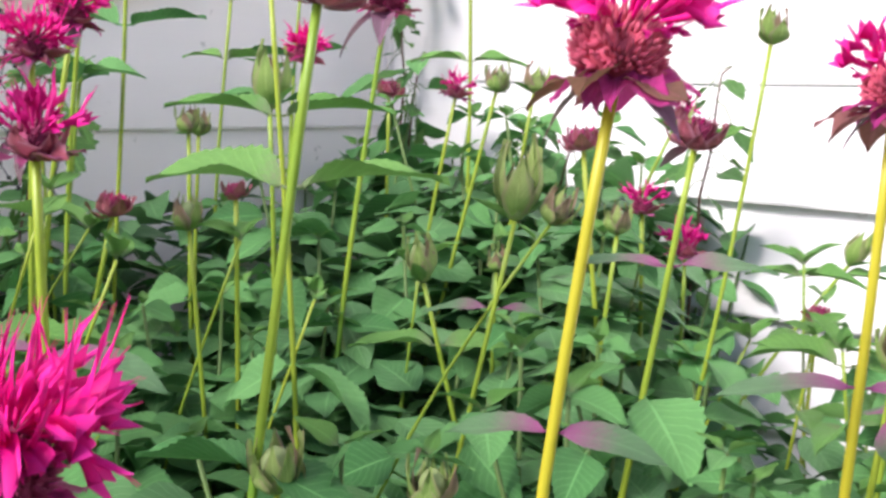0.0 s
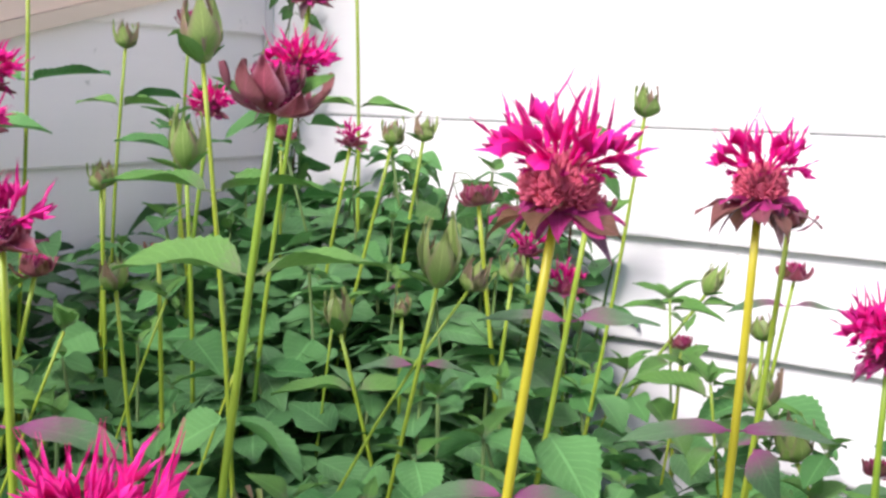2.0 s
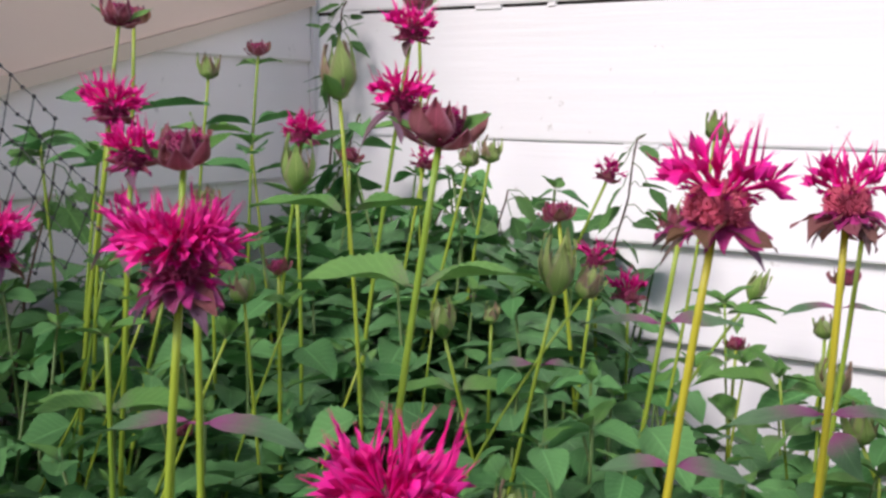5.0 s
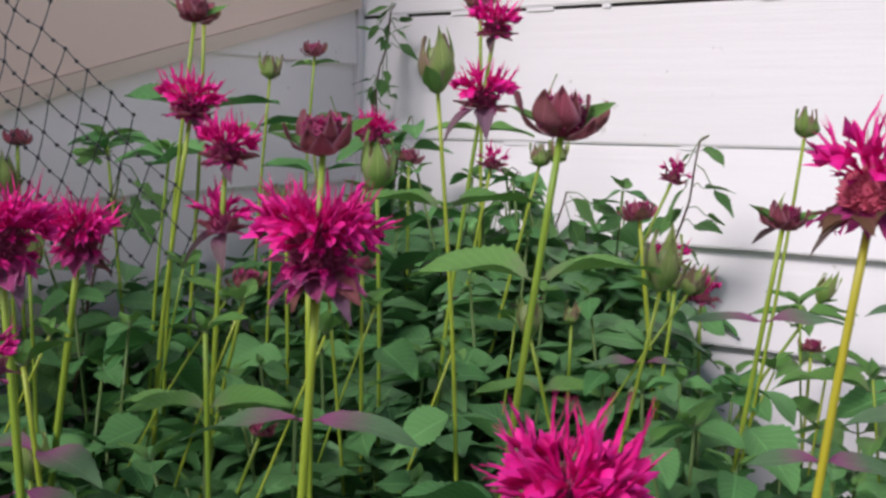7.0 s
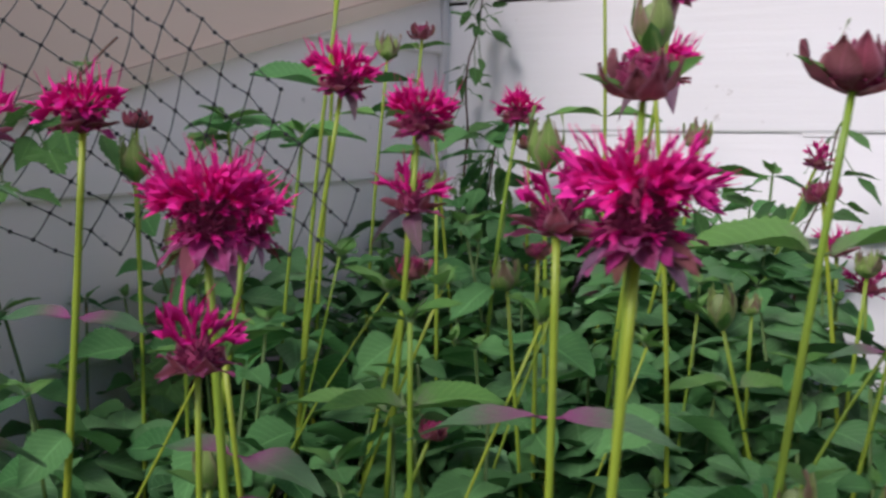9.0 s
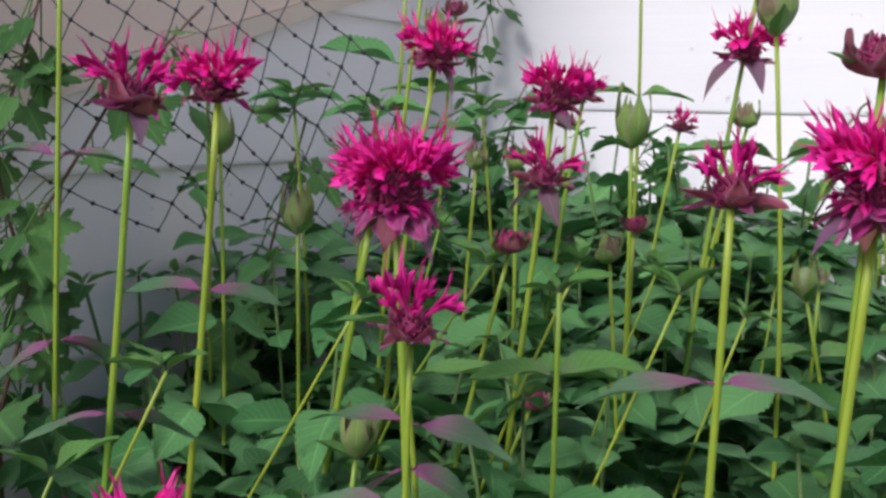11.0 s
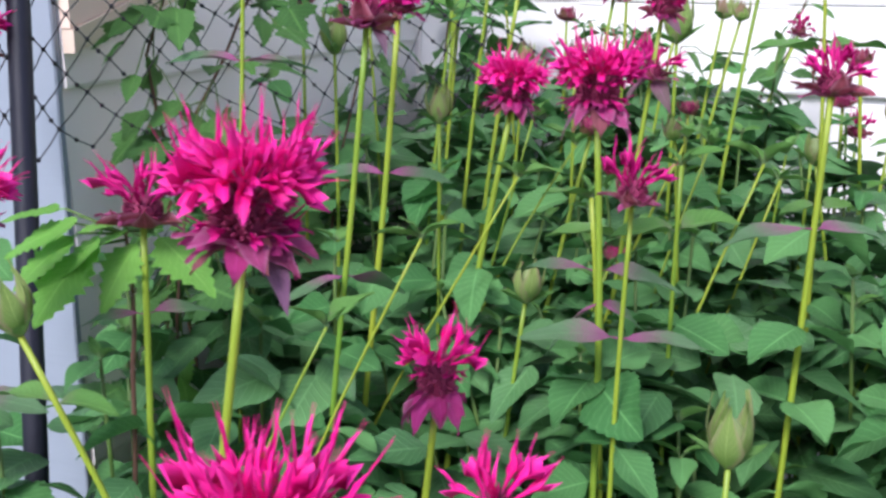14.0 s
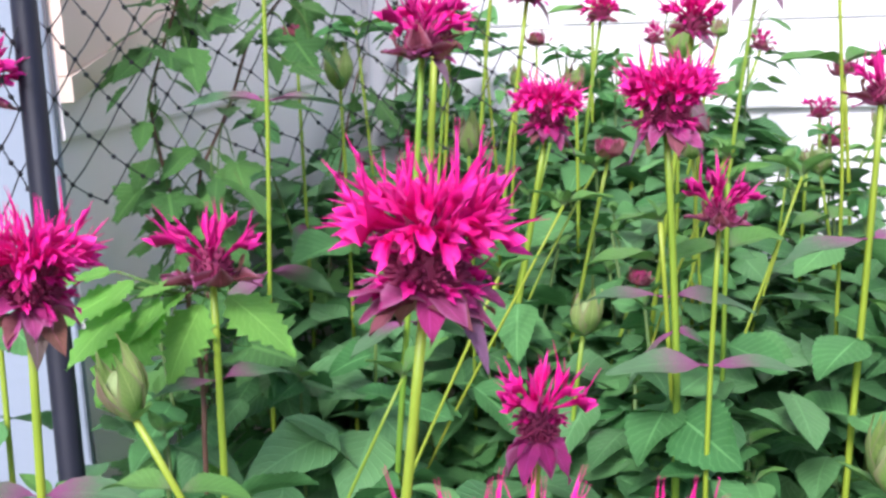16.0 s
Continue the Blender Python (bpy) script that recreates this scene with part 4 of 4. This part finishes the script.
bee_balm("dark", (-0.660, 0.378, 0.873), 0.036, (-0.674, 0.369, 0.832))
bee_balm("full", (-0.641, 0.139, 1.039), 0.068, (-0.636, 0.141, 0.908), hanging=(185, -10))
bee_balm("full", (-0.730, 0.262, 1.025), 0.062, (-0.754, 0.255, 0.882), hanging=(-15,))
bee_balm("few", (-0.609, 0.100, 0.984), 0.050, (-0.611, 0.100, 0.788), nodes=((0.092, 0.060, 1, 0.28),))
bee_balm("few", (-0.491, 0.239, 1.044), 0.056, (-0.497, 0.242, 0.837), nodes=((0.098, 0.070, 1, 0.57),))
bee_balm("crest", (-0.802, 0.192, 1.095), 0.056, (-0.823, 0.183, 0.829), nodes=((0.12, 0.05, 1, 0.35),))
bee_balm("few", (-0.794, 0.109, 1.089), 0.058, (-0.810, 0.104, 0.927), hanging=(-30,))
bee_balm("dark", (-0.970, 0.382, 1.098), 0.040, (-0.970, 0.382, 0.845))
bee_balm("full", (-0.735, -0.175, 1.010), 0.078, (-0.745, -0.178, 0.934), hanging=(-25,))
bee_balm("few", (-0.890, -0.019, 0.973), 0.060, (-0.894, -0.020, 0.804), nodes=((0.058, 0.040, 1, 0.6),))
bee_balm("spare", (-0.713, 0.023, 0.868), 0.064, (-0.718, 0.021, 0.806), hanging=(205,))
bee_balm("full", (-0.935, -0.125, 0.985), 0.070, (-0.941, -0.127, 0.872), nodes=((0.092, 0.046, 1, 0.25),), hanging=(-50,))
bee_balm("crest", (-1.075, 0.052, 1.067), 0.066, (-1.062, 0.024, 0.845))
bee_balm("burst", (-0.259, 0.116, 0.972), 0.061, (-0.259, 0.116, 0.729))
bee_balm("burst", (-0.701, -0.235, 0.893), 0.080, (-0.701, -0.235, 0.641))
bee_balm("spare", (-0.637, -0.120, 0.862), 0.054, (-0.637, -0.120, 0.612))
bee_balm("young", (-0.867, -0.161, 0.949), 0.029, (-0.837, -0.152, 0.877), nodes=((0.035, 0.035, 0, 0.2),))
bee_balm("young", (-0.534, -0.045, 0.880), 0.034, (-0.534, -0.045, 0.630))
bee_balm("young", (-0.698, 0.193, 0.882), 0.034, (-0.708, 0.190, 0.778))
bee_balm("young", (-0.792, 0.264, 1.006), 0.032, (-0.792, 0.264, 0.756))
bee_balm("young", (-0.915, 0.331, 1.055), 0.034, (-0.915, 0.331, 0.805))
bee_balm("full", (-0.116, 0.571, 0.975), 0.060, (-0.116, 0.571, 0.725))
bee_balm("young", (-0.356, 0.921, 0.936), 0.030, (-0.386, 0.901, 0.890), nodes=((0.012, 0.045, 0, 0.3), (0.03, 0.055, 0, 1.9)))
bee_balm("few", (-0.511, 0.879, 1.060), 0.040, (-0.530, 0.867, 1.010))
bee_balm("young", (-0.625, 0.486, 1.066), 0.042, (-0.625, 0.486, 0.911))
bee_balm("bud", (-0.785, 0.532, 1.039), 0.030, (-0.789, 0.529, 0.940))
bee_balm("none", (-0.644, 0.153, 0.975), 0.030, (-0.635, 0.157, 0.846), nodes=((0.053, 0.055, 1, 0.1),))
bee_balm("none", (-0.593, 0.254, 0.985), 0.030, (-0.593, 0.254, 0.877), nodes=((0.051, 0.055, 0, 0.57),))
bee_balm("none", (-0.583, 0.428, 0.977), 0.020, (-0.606, 0.411, 0.896), thick=0.0012)
bee_balm("none", (-0.515, 0.535, 0.956), 0.020, (-0.532, 0.523, 0.801), thick=0.0012)
bee_balm("none", (-0.343, 0.710, 0.904), 0.020, (-0.367, 0.693, 0.837), thick=0.0012)
bee_balm("none", (-0.698, 0.378, 0.977), 0.020, (-0.721, 0.363, 0.933), thick=0.0012)
bee_balm("none", (-0.533, 0.305, 0.982), 0.020, (-0.570, 0.281, 0.878), thick=0.0012)
bee_balm("none", (-0.519, 0.441, 0.946), 0.020, (-0.549, 0.421, 0.842), thick=0.0012)
bee_balm("none", (-0.737, 0.370, 1.002), 0.020, (-0.774, 0.359, 0.852), thick=0.0012)
bee_balm("none", (-0.743, 0.078, 0.954), 0.020, (-0.788, 0.060, 0.854), thick=0.0012)
bee_balm("none", (-0.593, 0.289, 1.000), 0.020, (-0.618, 0.279, 0.936), thick=0.0012)
bee_balm("none", (-0.714, 0.223, 0.973), 0.020, (-0.790, 0.197, 0.831), thick=0.0012)
bee_balm("none", (-0.801, 0.053, 0.894), 0.020, (-0.832, 0.044, 0.829), thick=0.0012)
bee_balm("dark", (-0.842, 0.500, 1.218), 0.045, (-0.852, 0.494, 1.059), nodes=((0.085, 0.070, 2, 0.57),))
bee_balm("none", (-0.933, 0.455, 1.103), 0.030, (-0.928, 0.458, 1.016), nodes=((0.004, 0.045, 2, 0.4), (0.01, 0.04, 2, 1.9)))
bee_balm("none", (-0.842, 0.453, 1.092), 0.030, (-0.850, 0.448, 1.011), nodes=((0.004, 0.05, 2, 0.8), (0.01, 0.045, 2, 2.2)))
bee_balm("none", (-0.840, 0.658, 1.096), 0.030, (-0.835, 0.661, 1.048), nodes=((0.03, 0.055, 2, 0.8), (0.01, 0.05, 2, 2.2)))
bee_balm("young", (-0.487, 0.510, 0.952), 0.034, (-0.465, 0.525, 0.828), nodes=((0.045, 0.055, 0, 0.8),))
bee_balm("bud", (-0.338, 0.362, 0.875), 0.036, (-0.338, 0.362, 0.625))
bee_balm("bud", (-0.380, 0.299, 0.889), 0.040, (-0.380, 0.299, 0.639))
bee_balm("dark", (-0.921, 0.179, 1.195), 0.050, (-0.931, 0.175, 0.943), nodes=((0.137, 0.060, 1, 0.28),))
bee_balm("dark", (-0.727, 0.820, 1.253), 0.050, (-0.725, 0.822, 1.044), nodes=((0.140, 0.060, 0, 0.5),), hanging=(-20,))
bee_balm("bud", (-0.194, 0.584, 0.931), 0.036, (-0.197, 0.582, 0.868))
bee_balm("bud", (-0.178, 0.623, 0.888), 0.040, (-0.167, 0.630, 0.859))
bee_balm("dark", (-0.137, 0.683, 0.869), 0.034, (-0.137, 0.683, 0.619))
bee_balm("bud", (-0.220, 0.668, 0.957), 0.026, (-0.222, 0.667, 0.890))
bee_balm("bud", (-0.722, 0.480, 1.044), 0.028, (-0.722, 0.480, 0.789))
bee_balm("dark", (-0.606, 0.441, 1.004), 0.030, (-0.606, 0.441, 0.754))
bee_balm("bud", (-0.613, 0.407, 0.983), 0.034, (-0.606, 0.410, 0.880))

# leafy plants low before the bright wall
for spot, lean, drops in (
        ((-0.247, 0.640, 0.925), 0.010, ((0.010, 0.055, 0, 0.2), (0.050, 0.060, 0, 1.5))),
        ((-0.300, 0.722, 0.912), -0.012, ((0.012, 0.050, 0, 0.9), (0.055, 0.060, 0, 2.2))),
        ((-0.347, 0.805, 0.950), 0.008, ((0.010, 0.048, 0, 0.1), (0.060, 0.060, 0, 1.4))),
        ((-0.160, 0.600, 0.872), 0.006, ((0.010, 0.055, 0, 0.5), (0.050, 0.065, 0, 1.9))),
        ((-0.285, 0.790, 0.850), 0.012, ((0.014, 0.060, 0, 0.3), (0.055, 0.060, 0, 1.8))),
        ((-0.050, 0.660, 0.845), -0.010, ((0.012, 0.055, 0, 0.6), (0.050, 0.060, 0, 2.0))),
        ((-0.110, 0.730, 0.825), 0.010, ((0.014, 0.060, 0, 0.1), (0.055, 0.060, 0, 1.6)))):
    bee_balm("none", spot, 0.030, (spot[0] + lean, spot[1] + lean, spot[2] - 0.12), nodes=drops, thick=0.0014)

# ---- flowerless shoots that fill the bed, and the low leaves between them ----
def bed_front(x):
    return 0.30 if x > -0.45 else 0.30 + (x + 0.45) * 0.75


def canopy(x, y):
    """The height of the leaf cover over the bed."""
    back = max(0.0, min(1.0, (y - 0.35) / 0.45))
    if x > bed_side(y):
        return 0.90 if y < 0.55 else 0.89 if y < 0.78 else 0.82
    if x < -0.84:
        return 0.91 if y < 0.45 else 1.01 if y < 0.80 else 1.05
    return (0.85 if y < 0.2 and x < -0.5 else 0.89) + 0.15 * back


def bed_side(y):
    """Where the leaf cover thins out along the bright wall."""
    return -0.40 - 0.40 * max(0.0, y - 0.60)


shoot_rng = random.Random(77)
placed_shoots = 0
while placed_shoots < 215:
    x, y = shoot_rng.uniform(-1.02, 0.05), shoot_rng.uniform(-0.12, 1.02)
    if y < bed_front(x) or (x > bed_side(y) and y > 0.55 and shoot_rng.random() < (0.9 if y > 0.78 else 0.5)) or (x < -0.84 and shoot_rng.random() < 0.6) or (x < -0.75 and y < 0.25 and shoot_rng.random() < 0.85):
        continue
    leafy_shoot(x, y, canopy(x, y) + shoot_rng.uniform(-0.17, 0.03), shoot_rng)
    placed_shoots += 1


def low_leaves(count):
    """The leaves too many to tell apart, low between the stems."""
    rng = random.Random(11)
    moulds = []
    for k in range(4):
        bm = blade(0.6 + 0.04 * k, 0.12 + 0.08 * k, 0.15, 0.03, k, n=8, stalk=0.0)
        bm.verts.index_update()
        uv = bm.loops.layers.uv.active
        moulds.append((np.array([v.co[:] for v in bm.verts]), [[v.index for v in f.verts] for f in bm.faces], [loop[uv].uv[:] for f in bm.faces for loop in f.loops]))
        bm.free()
    points, faces, coords, start = [], [], [], 0
    while count:
        x, y = rng.uniform(-1.05, 0.02), rng.uniform(-0.1, 1.04)
        if y < bed_front(x) or (x > bed_side(y) and y > 0.55 and rng.random() < (0.9 if y > 0.78 else 0.5)) or (x < -0.75 and rng.random() < (0.7 if y < 0.25 else 0.4)):
            continue
        count -= 1
        z = canopy(x, y) - 0.05 - abs(rng.gauss(0, 0.17))
        a = rng.uniform(0, math.tau)
        m = placed((x, y, z), turned((math.cos(a), math.sin(a), rng.uniform(-0.5, 0.25)), rng.uniform(-0.5, 0.5)), rng.uniform(0.045, 0.075))
        verts, quads, uvs = moulds[count % 4]
        m = np.array(m)
        points.append(verts @ m[:3, :3].T + m[:3, 3])
        faces += [[start + i for i in f] for f in quads]
        coords += uvs
        start += len(verts)
    data = bpy.data.meshes.new("bee_balm_leaves")
    data.from_pydata(np.concatenate(points).tolist(), [], faces)
    data.uv_layers.new().data.foreach_set("uv", np.array(coords, float).ravel())
    data.polygons.foreach_set("use_smooth", [True] * len(faces))
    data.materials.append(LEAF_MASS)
    tagged(new("bee_balm_leaves", data), "dense low bee balm leaves in the bed, green darkened for shade", "foliage", "", "stuff")


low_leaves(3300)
for x, y, height in ((-1.00, -0.03, 0.86), (-0.97, 0.06, 0.88), (-0.93, 0.02, 0.86), (-1.03, 0.03, 0.84), (-0.90, -0.06, 0.83),
                     (-0.93, 0.36, 0.95), (-0.88, 0.42, 0.96), (-0.97, 0.31, 0.93), (-0.90, 0.28, 0.92), (-0.86, 0.34, 0.94)):
    leafy_shoot(x, y, height, shoot_rng)
